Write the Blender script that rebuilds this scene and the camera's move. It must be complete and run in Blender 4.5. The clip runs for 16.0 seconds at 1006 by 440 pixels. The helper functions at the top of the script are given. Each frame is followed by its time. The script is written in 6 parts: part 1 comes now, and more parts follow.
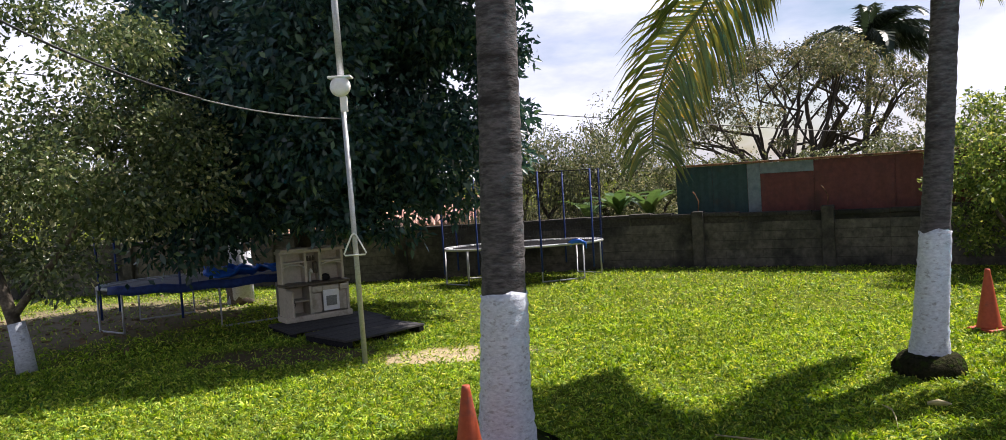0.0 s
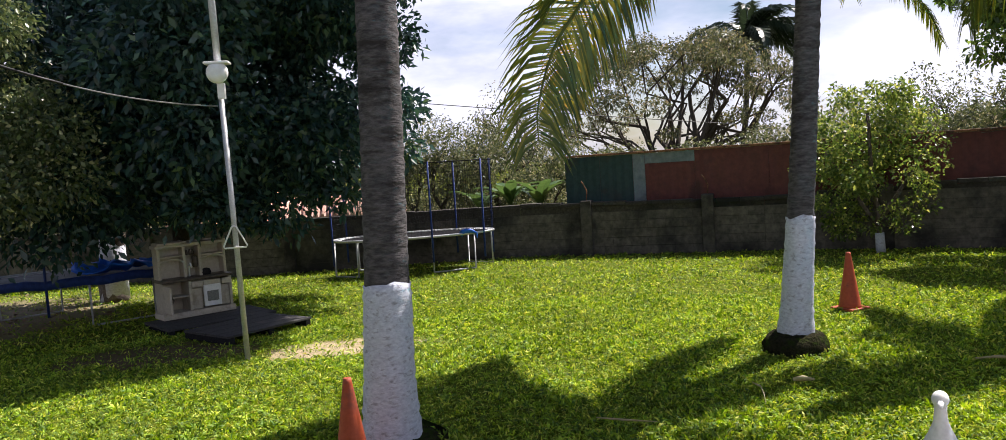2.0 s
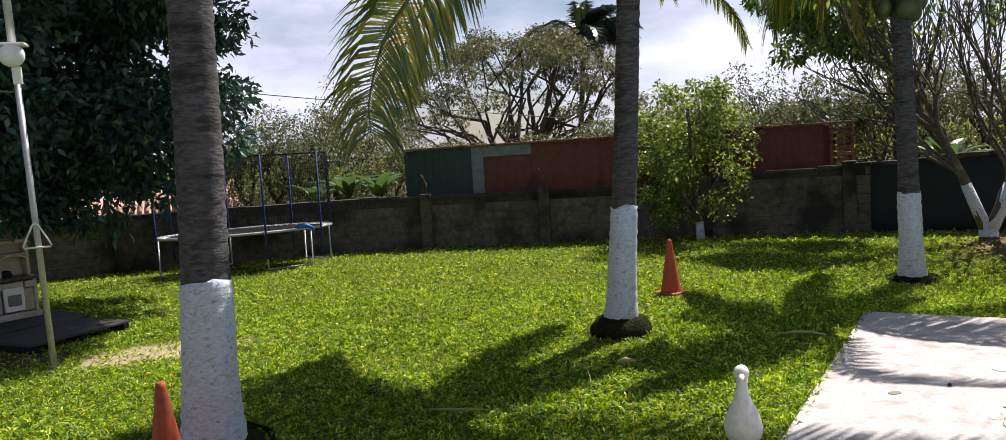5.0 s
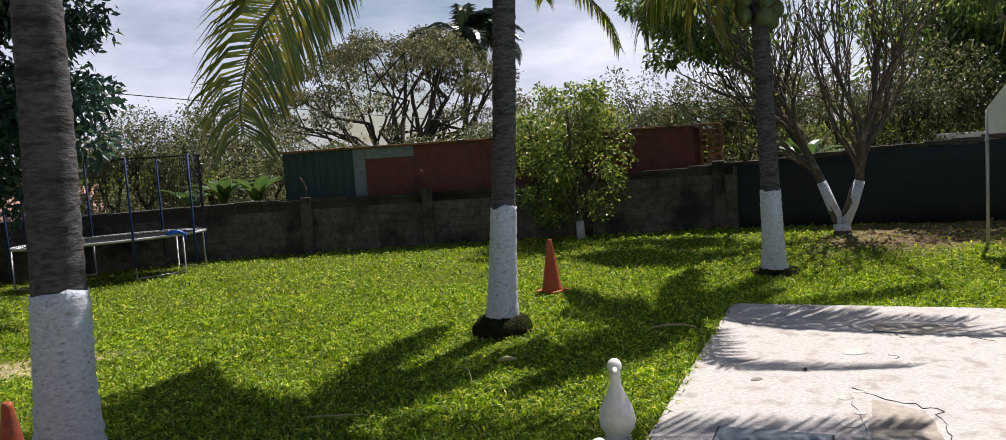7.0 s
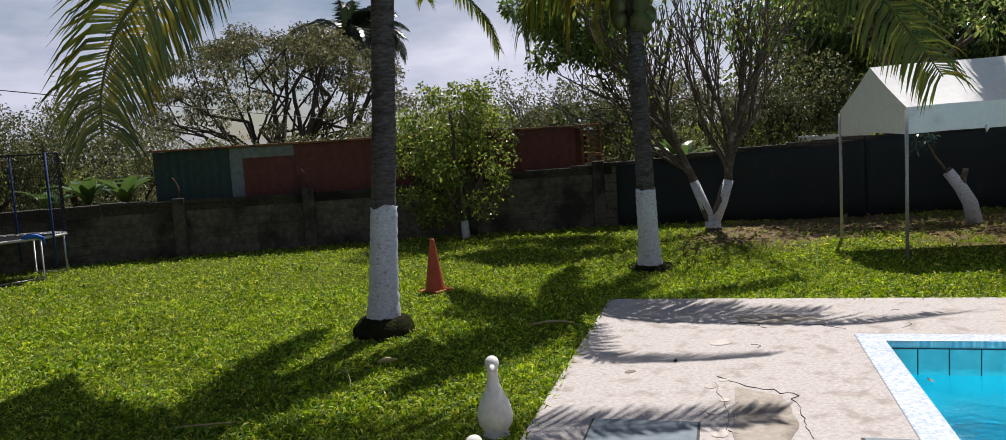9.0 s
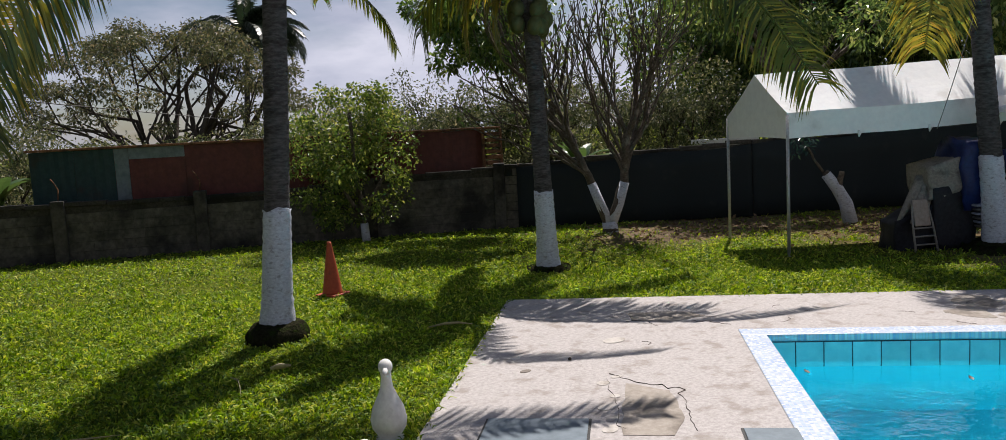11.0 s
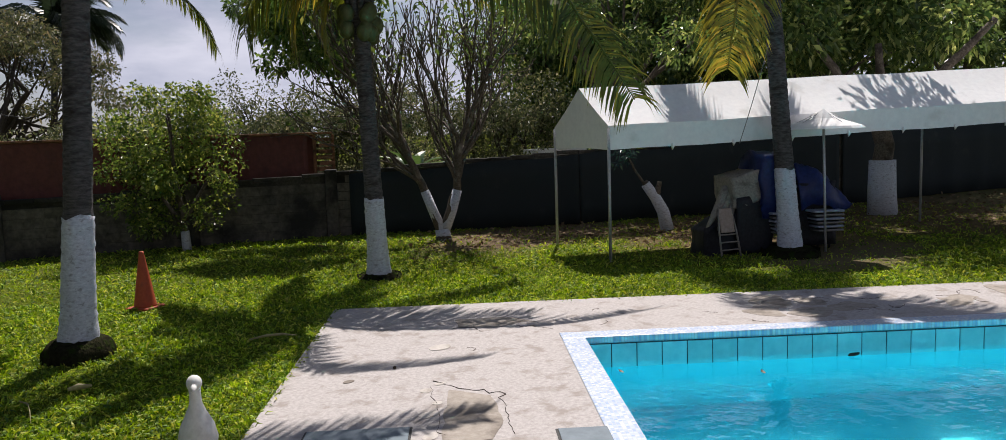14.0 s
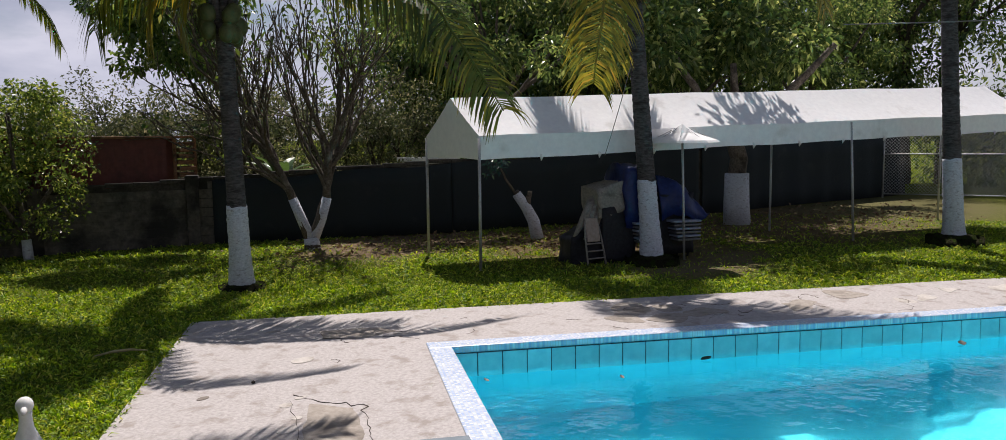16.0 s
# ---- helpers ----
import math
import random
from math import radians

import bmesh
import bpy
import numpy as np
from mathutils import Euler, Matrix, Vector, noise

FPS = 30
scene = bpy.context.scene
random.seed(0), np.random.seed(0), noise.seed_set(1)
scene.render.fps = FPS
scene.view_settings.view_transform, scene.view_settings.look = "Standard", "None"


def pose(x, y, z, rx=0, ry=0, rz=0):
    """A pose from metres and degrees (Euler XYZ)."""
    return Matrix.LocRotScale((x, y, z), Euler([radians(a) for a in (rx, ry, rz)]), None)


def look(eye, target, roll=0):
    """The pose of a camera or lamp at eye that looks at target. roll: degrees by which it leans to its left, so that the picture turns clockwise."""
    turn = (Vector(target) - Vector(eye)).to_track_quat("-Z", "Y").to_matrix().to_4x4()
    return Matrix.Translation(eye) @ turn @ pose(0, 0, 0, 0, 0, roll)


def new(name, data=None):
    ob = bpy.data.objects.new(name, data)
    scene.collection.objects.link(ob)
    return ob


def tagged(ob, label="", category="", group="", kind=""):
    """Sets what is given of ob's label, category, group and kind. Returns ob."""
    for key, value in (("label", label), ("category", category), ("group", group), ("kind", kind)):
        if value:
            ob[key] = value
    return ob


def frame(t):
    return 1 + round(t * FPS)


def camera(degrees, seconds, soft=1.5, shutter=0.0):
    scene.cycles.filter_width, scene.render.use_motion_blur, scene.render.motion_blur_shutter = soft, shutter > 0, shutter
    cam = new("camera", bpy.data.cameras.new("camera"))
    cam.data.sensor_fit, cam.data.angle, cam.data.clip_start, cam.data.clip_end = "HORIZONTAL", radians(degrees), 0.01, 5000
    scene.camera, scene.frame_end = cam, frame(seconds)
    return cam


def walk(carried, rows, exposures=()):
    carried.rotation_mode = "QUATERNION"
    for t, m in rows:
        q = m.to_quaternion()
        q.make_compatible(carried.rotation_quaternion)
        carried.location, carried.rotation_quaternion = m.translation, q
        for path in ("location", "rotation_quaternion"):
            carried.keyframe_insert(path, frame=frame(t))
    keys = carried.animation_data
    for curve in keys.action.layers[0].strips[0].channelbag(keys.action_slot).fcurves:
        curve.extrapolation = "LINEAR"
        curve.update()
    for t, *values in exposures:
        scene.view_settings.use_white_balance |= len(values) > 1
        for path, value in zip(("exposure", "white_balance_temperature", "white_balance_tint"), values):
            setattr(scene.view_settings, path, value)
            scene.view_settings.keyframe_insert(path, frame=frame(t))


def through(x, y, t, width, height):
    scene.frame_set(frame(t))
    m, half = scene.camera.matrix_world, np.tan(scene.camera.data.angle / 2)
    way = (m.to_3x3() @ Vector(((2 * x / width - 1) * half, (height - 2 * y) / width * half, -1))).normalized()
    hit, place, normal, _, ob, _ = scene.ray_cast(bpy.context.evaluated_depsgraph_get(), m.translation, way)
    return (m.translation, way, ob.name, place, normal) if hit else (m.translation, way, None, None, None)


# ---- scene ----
cam = camera(64.5, 16.0, soft=0.8)
PATH = [
    (0, (0.000, 0.000, 2.300), (0.000, 9.987, 1.790), -3.70),
    (0.5, (0.028, 0.006, 2.294), (0.336, 9.986, 1.729), -3.74),
    (1, (0.055, 0.011, 2.288), (0.683, 9.973, 1.680), -3.73),
    (1.5, (0.081, 0.014, 2.282), (0.992, 9.952, 1.637), -3.79),
    (2, (0.106, 0.016, 2.277), (1.396, 9.908, 1.568), -3.78),
    (2.5, (0.130, 0.017, 2.271), (1.769, 9.852, 1.499), -3.74),
    (3, (0.154, 0.017, 2.266), (2.048, 9.802, 1.450), -3.70),
    (3.5, (0.177, 0.015, 2.260), (2.420, 9.722, 1.406), -3.59),
    (4, (0.199, 0.012, 2.255), (2.729, 9.646, 1.375), -3.56),
    (6.5, (0.301, -0.021, 2.232), (4.444, 9.031, 1.286), -3.85),
    (7, (0.319, -0.031, 2.228), (4.768, 8.872, 1.258), -3.85),
    (7.5, (0.337, -0.042, 2.224), (5.139, 8.673, 1.230), -3.85),
    (8, (0.355, -0.054, 2.221), (5.453, 8.488, 1.202), -3.72),
    (8.5, (0.372, -0.067, 2.218), (5.735, 8.309, 1.180), -3.66),
    (9, (0.388, -0.081, 2.216), (6.032, 8.106, 1.158), -3.51),
    (11.5, (0.465, -0.163, 2.209), (7.273, 7.080, 1.111), -2.93),
    (12, (0.480, -0.182, 2.210), (7.539, 6.816, 1.116), -2.72),
    (12.5, (0.494, -0.201, 2.210), (7.818, 6.518, 1.111), -2.51),
    (13, (0.508, -0.221, 2.211), (8.040, 6.262, 1.103), -2.32),
    (13.5, (0.521, -0.242, 2.213), (8.222, 6.041, 1.111), -2.11),
    (14, (0.535, -0.264, 2.216), (8.468, 5.724, 1.118), -1.84),
    (14.5, (0.548, -0.286, 2.219), (8.734, 5.355, 1.134), -1.51),
    (15, (0.561, -0.308, 2.222), (8.957, 5.017, 1.150), -1.19),
    (15.5, (0.574, -0.332, 2.227), (9.162, 4.683, 1.177), -0.91),
    (16, (0.587, -0.355, 2.232), (9.357, 4.339, 1.200), -0.67),
]
# the film's camera stops down as it turns from the shaded trees to the bright deck
EXPOSURES = [(0.0, 1.10, 6350, 18), (3.5, 0.98, 6350, 16.5), (7.0, 0.58, 6350, 13.5), (9.0, 0.31, 6330, 14), (11.5, 0.21, 6330, 15), (14.0, 0.19, 6330, 15.5), (16.0, 0.11, 6350, 17)]
walk(cam, [(t, look(e, a, r)) for t, e, a, r in PATH], EXPOSURES)

# ---- light ----
SUN = Vector((0.60, 0.33, 1.0)).normalized()
sun_data = bpy.data.lights.new("sun", "SUN")
sun_data.energy, sun_data.angle, sun_data.color = 5.0, radians(0.5), (1.0, 0.94, 0.84)
sun = new("sun", sun_data)
sun.matrix_world = look(SUN * 60, (0, 0, 0))
world = bpy.data.worlds.new("sky")
scene.world = world
world.use_nodes = True
wt = world.node_tree
wt.nodes.clear()


def wnode(kind, **kw):
    n = wt.nodes.new(kind)
    for k, v in kw.items():
        n.inputs[k.replace("_", " ")].default_value = v
    return n


sky = wt.nodes.new("ShaderNodeTexSky")
sky.sky_type, sky.sun_disc = "NISHITA", False
sky.sun_elevation = math.asin(SUN.z)
sky.sun_rotation = math.atan2(SUN.x, SUN.y)
dim = wt.nodes.new("ShaderNodeVectorMath")
dim.operation = "SCALE"
dim.inputs["Scale"].default_value = 0.051
wt.links.new(sky.outputs[0], dim.inputs[0])
wco = wt.nodes.new("ShaderNodeTexCoord")
wmap = wt.nodes.new("ShaderNodeMapping")
wmap.inputs["Scale"].default_value = (1.0, 1.0, 3.2)
wmap.inputs["Location"].default_value = (0.35, 0.1, 0.4)
wt.links.new(wco.outputs["Generated"], wmap.inputs[0])
wn = wnode("ShaderNodeTexNoise", Scale=2.1, Detail=7.0, Roughness=0.55)
wt.links.new(wmap.outputs[0], wn.inputs["Vector"])
wr = wt.nodes.new("ShaderNodeValToRGB")
wr.color_ramp.elements[0].position, wr.color_ramp.elements[1].position = 0.34, 0.50
wt.links.new(wn.outputs[0], wr.inputs[0])
wn2 = wnode("ShaderNodeTexNoise", Scale=3.4, Detail=6.0, Roughness=0.6)
wt.links.new(wmap.outputs[0], wn2.inputs["Vector"])
wc = wt.nodes.new("ShaderNodeValToRGB")
wc.color_ramp.elements[0].position, wc.color_ramp.elements[1].position = 0.36, 0.62
wc.color_ramp.elements[0].color = (0.37, 0.40, 0.49, 1)
wc.color_ramp.elements[1].color = (0.60, 0.61, 0.68, 1)
wt.links.new(wn2.outputs[0], wc.inputs[0])
# the cloud bank lies low ahead; overhead the sky is clearer
wsep = wt.nodes.new("ShaderNodeSeparateXYZ")
wt.links.new(wco.outputs["Generated"], wsep.inputs[0])
wel = wt.nodes.new("ShaderNodeMapRange")
for k, v in (("From Min", 0.22), ("From Max", 0.48), ("To Min", 1.0), ("To Max", 0.06)):
    wel.inputs[k].default_value = v
wt.links.new(wsep.outputs[2], wel.inputs["Value"])
wmul = wt.nodes.new("ShaderNodeMath")
wmul.operation = "MULTIPLY"
wt.links.new(wr.outputs[0], wmul.inputs[0])
wt.links.new(wel.outputs[0], wmul.inputs[1])
wm = wt.nodes.new("ShaderNodeMix")
wm.data_type = "RGBA"
wt.links.new(wmul.outputs[0], wm.inputs["Factor"])
wt.links.new(dim.outputs[0], wm.inputs[6])
wt.links.new(wc.outputs[0], wm.inputs[7])
bg = wnode("ShaderNodeBackground", Strength=1.0)
wt.links.new(wm.outputs[2], bg.inputs[0])
wo = wt.nodes.new("ShaderNodeOutputWorld")
wt.links.new(bg.outputs[0], wo.inputs[0])


# ---- materials ----
def mat(name, a, b, rough=0.8, fine=30.0, coarse=2.5, bump=0.3, metal=0.0, c=None, cover=0.5, depth=0.01, local=False, vary=0.0, spec=0.3, stretch=1.0):
    """Two tones a and b mixed by fine grain, stained by a third tone c in coarse patches, with a fine relief."""
    m = bpy.data.materials.new(name)
    m.use_nodes = True
    t = m.node_tree
    p = t.nodes["Principled BSDF"]
    p.inputs["Roughness"].default_value = rough
    p.inputs["Metallic"].default_value = metal
    p.inputs["Specular IOR Level"].default_value = spec
    if local:
        co = t.nodes.new("ShaderNodeTexCoord").outputs["Object"]
    else:
        co = t.nodes.new("ShaderNodeNewGeometry").outputs["Position"]
    if stretch != 1.0:
        mp = t.nodes.new("ShaderNodeMapping")
        mp.inputs["Scale"].default_value = (1, 1, stretch)
        t.links.new(co, mp.inputs[0])
        co = mp.outputs[0]

    def nz(scale, detail):
        n = t.nodes.new("ShaderNodeTexNoise")
        n.inputs["Scale"].default_value, n.inputs["Detail"].default_value = scale, detail
        n.inputs["Roughness"].default_value = 0.62
        t.links.new(co, n.inputs["Vector"])
        return n.outputs[0]

    def mix(f, x, y):
        n = t.nodes.new("ShaderNodeMix")
        n.data_type = "RGBA"
        for s, v in ((n.inputs["Factor"], f), (n.inputs[6], x), (n.inputs[7], y)):
            if hasattr(v, "links"):
                t.links.new(v, s)
            elif isinstance(v, tuple):
                s.default_value = (*v, 1)
            else:
                s.default_value = v
        return n.outputs[2]

    def ramp(v, lo, hi):
        n = t.nodes.new("ShaderNodeMapRange")
        n.inputs["From Min"].default_value, n.inputs["From Max"].default_value = lo, hi
        t.links.new(v, n.inputs["Value"])
        return n.outputs[0]

    f = nz(fine, 5.0)
    col = mix(ramp(f, 0.33, 0.67), a, b)
    if c is not None:
        k = ramp(nz(coarse, 6.0), 0.70 - 0.4 * cover, 0.82 - 0.4 * cover)
        col = mix(k, col, c)
    if vary:
        oi = t.nodes.new("ShaderNodeObjectInfo").outputs["Random"]
        hs = t.nodes.new("ShaderNodeHueSaturation")
        t.links.new(col, hs.inputs["Color"])
        mr = t.nodes.new("ShaderNodeMapRange")
        mr.inputs["To Min"].default_value, mr.inputs["To Max"].default_value = 1 - vary, 1 + vary
        t.links.new(oi, mr.inputs["Value"])
        t.links.new(mr.outputs[0], hs.inputs["Value"])
        col = hs.outputs[0]
    t.links.new(col, p.inputs["Base Color"])
    if bump:
        bn = t.nodes.new("ShaderNodeBump")
        bn.inputs["Strength"].default_value, bn.inputs["Distance"].default_value = bump, depth
        t.links.new(f, bn.inputs["Height"])
        t.links.new(bn.outputs[0], p.inputs["Normal"])
    return m


def leaf_mat(name, dark, light, gloss=0.42, through=0.35, accent=None, share=0.12, patch=False):
    """Leaves: tone differs from leaf to leaf, and light passes through the blade; patch: tufts of differing tone."""
    m = bpy.data.materials.new(name)
    m.use_nodes = True
    t = m.node_tree
    p = t.nodes["Principled BSDF"]
    p.inputs["Roughness"].default_value = gloss
    p.inputs["Specular IOR Level"].default_value = 0.4
    g = t.nodes.new("ShaderNodeNewGeometry")
    r = t.nodes.new("ShaderNodeValToRGB")
    e = r.color_ramp.elements
    e[0].color, e[1].color = (*dark, 1), (*light, 1)
    e[1].position = 1 - share if accent else 1.0
    if accent:
        x = e.new(1.0)
        x.color = (*accent, 1)
    t.links.new(g.outputs["Random Per Island"], r.inputs[0])
    tone = r.outputs[0]
    if patch:
        for scale, lo, hi in ((11.0, 0.5, 1.45), (0.7, 0.82, 1.16)):
            n = t.nodes.new("ShaderNodeTexNoise")
            n.inputs["Scale"].default_value, n.inputs["Detail"].default_value, n.inputs["Roughness"].default_value = scale, 4.0, 0.7
            t.links.new(g.outputs["Position"], n.inputs["Vector"])
            mr = t.nodes.new("ShaderNodeMapRange")
            for k, v in (("From Min", 0.36), ("From Max", 0.64), ("To Min", lo), ("To Max", hi)):
                mr.inputs[k].default_value = v
            t.links.new(n.outputs[0], mr.inputs["Value"])
            h = t.nodes.new("ShaderNodeHueSaturation")
            t.links.new(mr.outputs[0], h.inputs["Value"])
            t.links.new(tone, h.inputs["Color"])
            tone = h.outputs[0]
    t.links.new(tone, p.inputs["Base Color"])
    tr = t.nodes.new("ShaderNodeBsdfTranslucent")
    hs = t.nodes.new("ShaderNodeHueSaturation")
    hs.inputs["Hue"].default_value, hs.inputs["Saturation"].default_value, hs.inputs["Value"].default_value = 0.485, 1.1, 1.7
    t.links.new(tone, hs.inputs["Color"])
    t.links.new(hs.outputs[0], tr.inputs[0])
    mx = t.nodes.new("ShaderNodeMixShader")
    mx.inputs[0].default_value = through
    t.links.new(p.outputs[0], mx.inputs[1])
    t.links.new(tr.outputs[0], mx.inputs[2])
    t.links.new(mx.outputs[0], t.nodes["Material Output"].inputs[0])
    return m


M_BARK_PALM = mat("palm_bark", (0.034, 0.032, 0.034), (0.118, 0.110, 0.110), 0.95, 11, 2.2, 0.8, c=(0.026, 0.023, 0.022), cover=0.42, depth=0.035, stretch=3.2)
M_LIME = mat("white_lime_paint", (0.42, 0.45, 0.53), (0.62, 0.65, 0.72), 0.9, 24, 14.0, 0.6, c=(0.29, 0.29, 0.32), cover=0.38, depth=0.014, stretch=2.0)
M_PALE = mat("flaking_plaster", (0.46, 0.43, 0.39), (0.58, 0.54, 0.50), 0.9, 18, 5.0, 0.4, c=(0.36, 0.32, 0.28))
M_BARK = mat("grey_bark", (0.075, 0.060, 0.046), (0.175, 0.148, 0.118), 0.95, 26, 4, 0.8, c=(0.05, 0.04, 0.032), depth=0.02)
M_BARK_FORK = mat("brown_grey_bark", (0.055, 0.044, 0.034), (0.135, 0.112, 0.088), 0.95, 26, 4, 0.7, c=(0.22, 0.20, 0.17), cover=0.3, depth=0.02)
M_BARK_DARK = mat("dark_bark", (0.035, 0.028, 0.022), (0.08, 0.065, 0.05), 0.95, 20, 4, 0.8, depth=0.02)
M_SOIL = mat("soil", (0.12, 0.085, 0.055), (0.26, 0.19, 0.12), 1.0, 18, 2, 0.8, c=(0.07, 0.05, 0.035))
M_CONC = mat("pool_deck_concrete", (0.375, 0.345, 0.332), (0.515, 0.482, 0.468), 0.85, 26, 4.2, 0.8, c=(0.325, 0.288, 0.262), cover=0.42, depth=0.010)
M_PATCH = mat("mended_concrete", (0.30, 0.265, 0.225), (0.41, 0.365, 0.32), 0.9, 18, 3, 0.4, c=(0.22, 0.19, 0.16), depth=0.006)
M_BLOCK = mat("mouldy_block", (0.065, 0.061, 0.053), (0.150, 0.136, 0.112), 0.95, 9, 0.55, 0.6, c=(0.026, 0.026, 0.024), cover=0.60, depth=0.012, vary=0.09)
M_PILLAR = mat("mouldy_pillar", (0.050, 0.047, 0.041), (0.11, 0.10, 0.084), 0.95, 9, 0.9, 0.6, c=(0.020, 0.019, 0.018), cover=0.55, depth=0.012)
M_MORTAR = mat("dark_mortar", (0.034, 0.032, 0.028), (0.075, 0.068, 0.058), 1.0, 20, 0.8, 0.5, c=(0.02, 0.02, 0.018))
M_GREEN = mat("green_painted_sheet", (0.018, 0.046, 0.046), (0.030, 0.070, 0.068), 0.5, 10, 1.5, 0.2, c=(0.04, 0.045, 0.04), cover=0.3)
M_RED = mat("red_oxide_sheet", (0.100, 0.030, 0.026), (0.150, 0.044, 0.037), 0.55, 8, 1.1, 0.2, c=(0.075, 0.028, 0.024), cover=0.4)
M_GREYSHEET = mat("grey_sheet", (0.13, 0.17, 0.19), (0.21, 0.25, 0.27), 0.5, 8, 1.2, 0.2, c=(0.09, 0.105, 0.11), cover=0.3)
M_RUST = mat("rusty_steel", (0.16, 0.07, 0.03), (0.30, 0.15, 0.08), 0.8, 30, 4, 0.5, c=(0.08, 0.045, 0.03))
M_STEEL = mat("galvanised_steel", (0.36, 0.37, 0.38), (0.50, 0.51, 0.52), 0.48, 40, 6, 0.15, metal=0.45, c=(0.26, 0.25, 0.24), cover=0.3)
M_GREYSTEEL = mat("dull_tube", (0.14, 0.14, 0.14), (0.24, 0.24, 0.23), 0.5, 40, 6, 0.1, metal=0.6)
M_ORANGE = mat("orange_plastic", (0.34, 0.060, 0.024), (0.44, 0.085, 0.034), 0.55, 25, 5, 0.12, c=(0.22, 0.055, 0.035), cover=0.35)
M_TENT = mat("white_canvas", (0.80, 0.80, 0.81), (0.88, 0.88, 0.88), 0.8, 9, 1.2, 0.2, c=(0.68, 0.67, 0.66), cover=0.3)
M_GOOSE = mat("white_plaster", (0.62, 0.61, 0.58), (0.76, 0.75, 0.72), 0.7, 22, 5, 0.2, c=(0.42, 0.39, 0.35), cover=0.25)
M_BLUE = mat("blue_tarpaulin", (0.006, 0.014, 0.075), (0.012, 0.026, 0.13), 0.42, 12, 3, 0.4, c=(0.02, 0.025, 0.08), cover=0.3)
M_BRIGHTBLUE = mat("bright_blue_pad", (0.01, 0.10, 0.55), (0.02, 0.15, 0.70), 0.45, 10, 3, 0.3)
M_BLACK = mat("black_mat", (0.012, 0.012, 0.014), (0.03, 0.03, 0.032), 1.0, 60, 3, 0.3, c=(0.03, 0.03, 0.03), cover=0.25, spec=0.0)
M_BEIGE = mat("beige_toy_plastic", (0.40, 0.36, 0.29), (0.50, 0.455, 0.37), 0.55, 20, 4, 0.1, c=(0.30, 0.26, 0.20), cover=0.3)
M_BROWNTOP = mat("dark_worktop_plastic", (0.05, 0.04, 0.03), (0.10, 0.08, 0.06), 0.4, 20, 4, 0.1)
M_WHITE = mat("white_plastic", (0.70, 0.70, 0.70), (0.80, 0.80, 0.80), 0.45, 20, 4, 0.05)
M_CREAM = mat("cream_fabric", (0.20, 0.19, 0.175), (0.32, 0.30, 0.27), 0.9, 30, 3, 0.5, c=(0.12, 0.11, 0.10), cover=0.4)
M_CHAIRDARK = mat("dark_folded_chairs", (0.010, 0.011, 0.016), (0.022, 0.024, 0.032), 0.6, 20, 4, 0.2)
M_TILEROOF = mat("pink_clay_tile", (0.46, 0.26, 0.20), (0.60, 0.38, 0.31), 0.85, 5, 1.5, 0.3, c=(0.34, 0.21, 0.17), vary=0.15)
M_PLASTER = mat("house_plaster", (0.45, 0.42, 0.36), (0.55, 0.52, 0.46), 0.9, 8, 1, 0.2, c=(0.36, 0.33, 0.28))
# kept dark so the wall behind the camera bounces little sun
M_REAR_WALL = mat("dark_rear_wall", (0.16, 0.11, 0.07), (0.22, 0.16, 0.10), 0.9, 8, 1, 0.2, c=(0.13, 0.09, 0.06))
# roots at the palms' feet, coloured near black for the shade there
M_MOUND = mat("shaded_root_mat", (0.014, 0.015, 0.009), (0.036, 0.034, 0.020), 1.0, 25, 9, 1.0, c=(0.028, 0.044, 0.010), cover=0.5, depth=0.04, spec=0.0)
M_CABLE = mat("black_cable", (0.012, 0.012, 0.012), (0.03, 0.03, 0.03), 0.5, 30, 5, 0.0)
M_WHITECABLE = mat("grey_cable", (0.16, 0.16, 0.155), (0.24, 0.24, 0.235), 0.5, 30, 5, 0.0)
M_SHADECLOTH = mat("black_shade_cloth", (0.010, 0.015, 0.017), (0.022, 0.030, 0.033), 0.85, 120, 2.0, 0.4, c=(0.032, 0.036, 0.036), cover=0.25)
M_POOLTILE = mat("turquoise_pool_tile", (0.20, 0.52, 0.62), (0.28, 0.62, 0.70), 0.22, 7, 1.5, 0.05, vary=0.10, spec=0.5)
M_POOL = mat("pool_plaster", (0.02, 0.62, 0.76), (0.05, 0.70, 0.82), 0.6, 3, 0.6, 0.1)
M_GROUT = mat("dark_grout", (0.015, 0.05, 0.07), (0.03, 0.08, 0.10), 0.8, 40, 4, 0.1)
M_HATCH = mat("blue_grey_hatch", (0.12, 0.16, 0.19), (0.18, 0.225, 0.265), 0.5, 9, 1.5, 0.15, c=(0.10, 0.12, 0.14), cover=0.3)

L_MANGO = leaf_mat("mango_leaf", (0.015, 0.040, 0.042), (0.042, 0.088, 0.064), 0.27, 0.16, (0.11, 0.18, 0.08), 0.08)
L_LEFT = leaf_mat("left_tree_leaf", (0.028, 0.052, 0.020), (0.115, 0.150, 0.055), 0.30, 0.24, (0.42, 0.41, 0.22), 0.16)
L_BUSH = leaf_mat("citrus_leaf", (0.035, 0.075, 0.018), (0.160, 0.220, 0.045), 0.34, 0.48, (0.42, 0.42, 0.12), 0.2)
L_FORK = leaf_mat("thin_crown_leaf", (0.040, 0.08, 0.017), (0.13, 0.19, 0.04), 0.38, 0.35, (0.28, 0.27, 0.08))
L_BROAD = leaf_mat("broad_leaf", (0.030, 0.07, 0.018), (0.13, 0.21, 0.05), 0.28, 0.36, (0.30, 0.38, 0.11), 0.18)
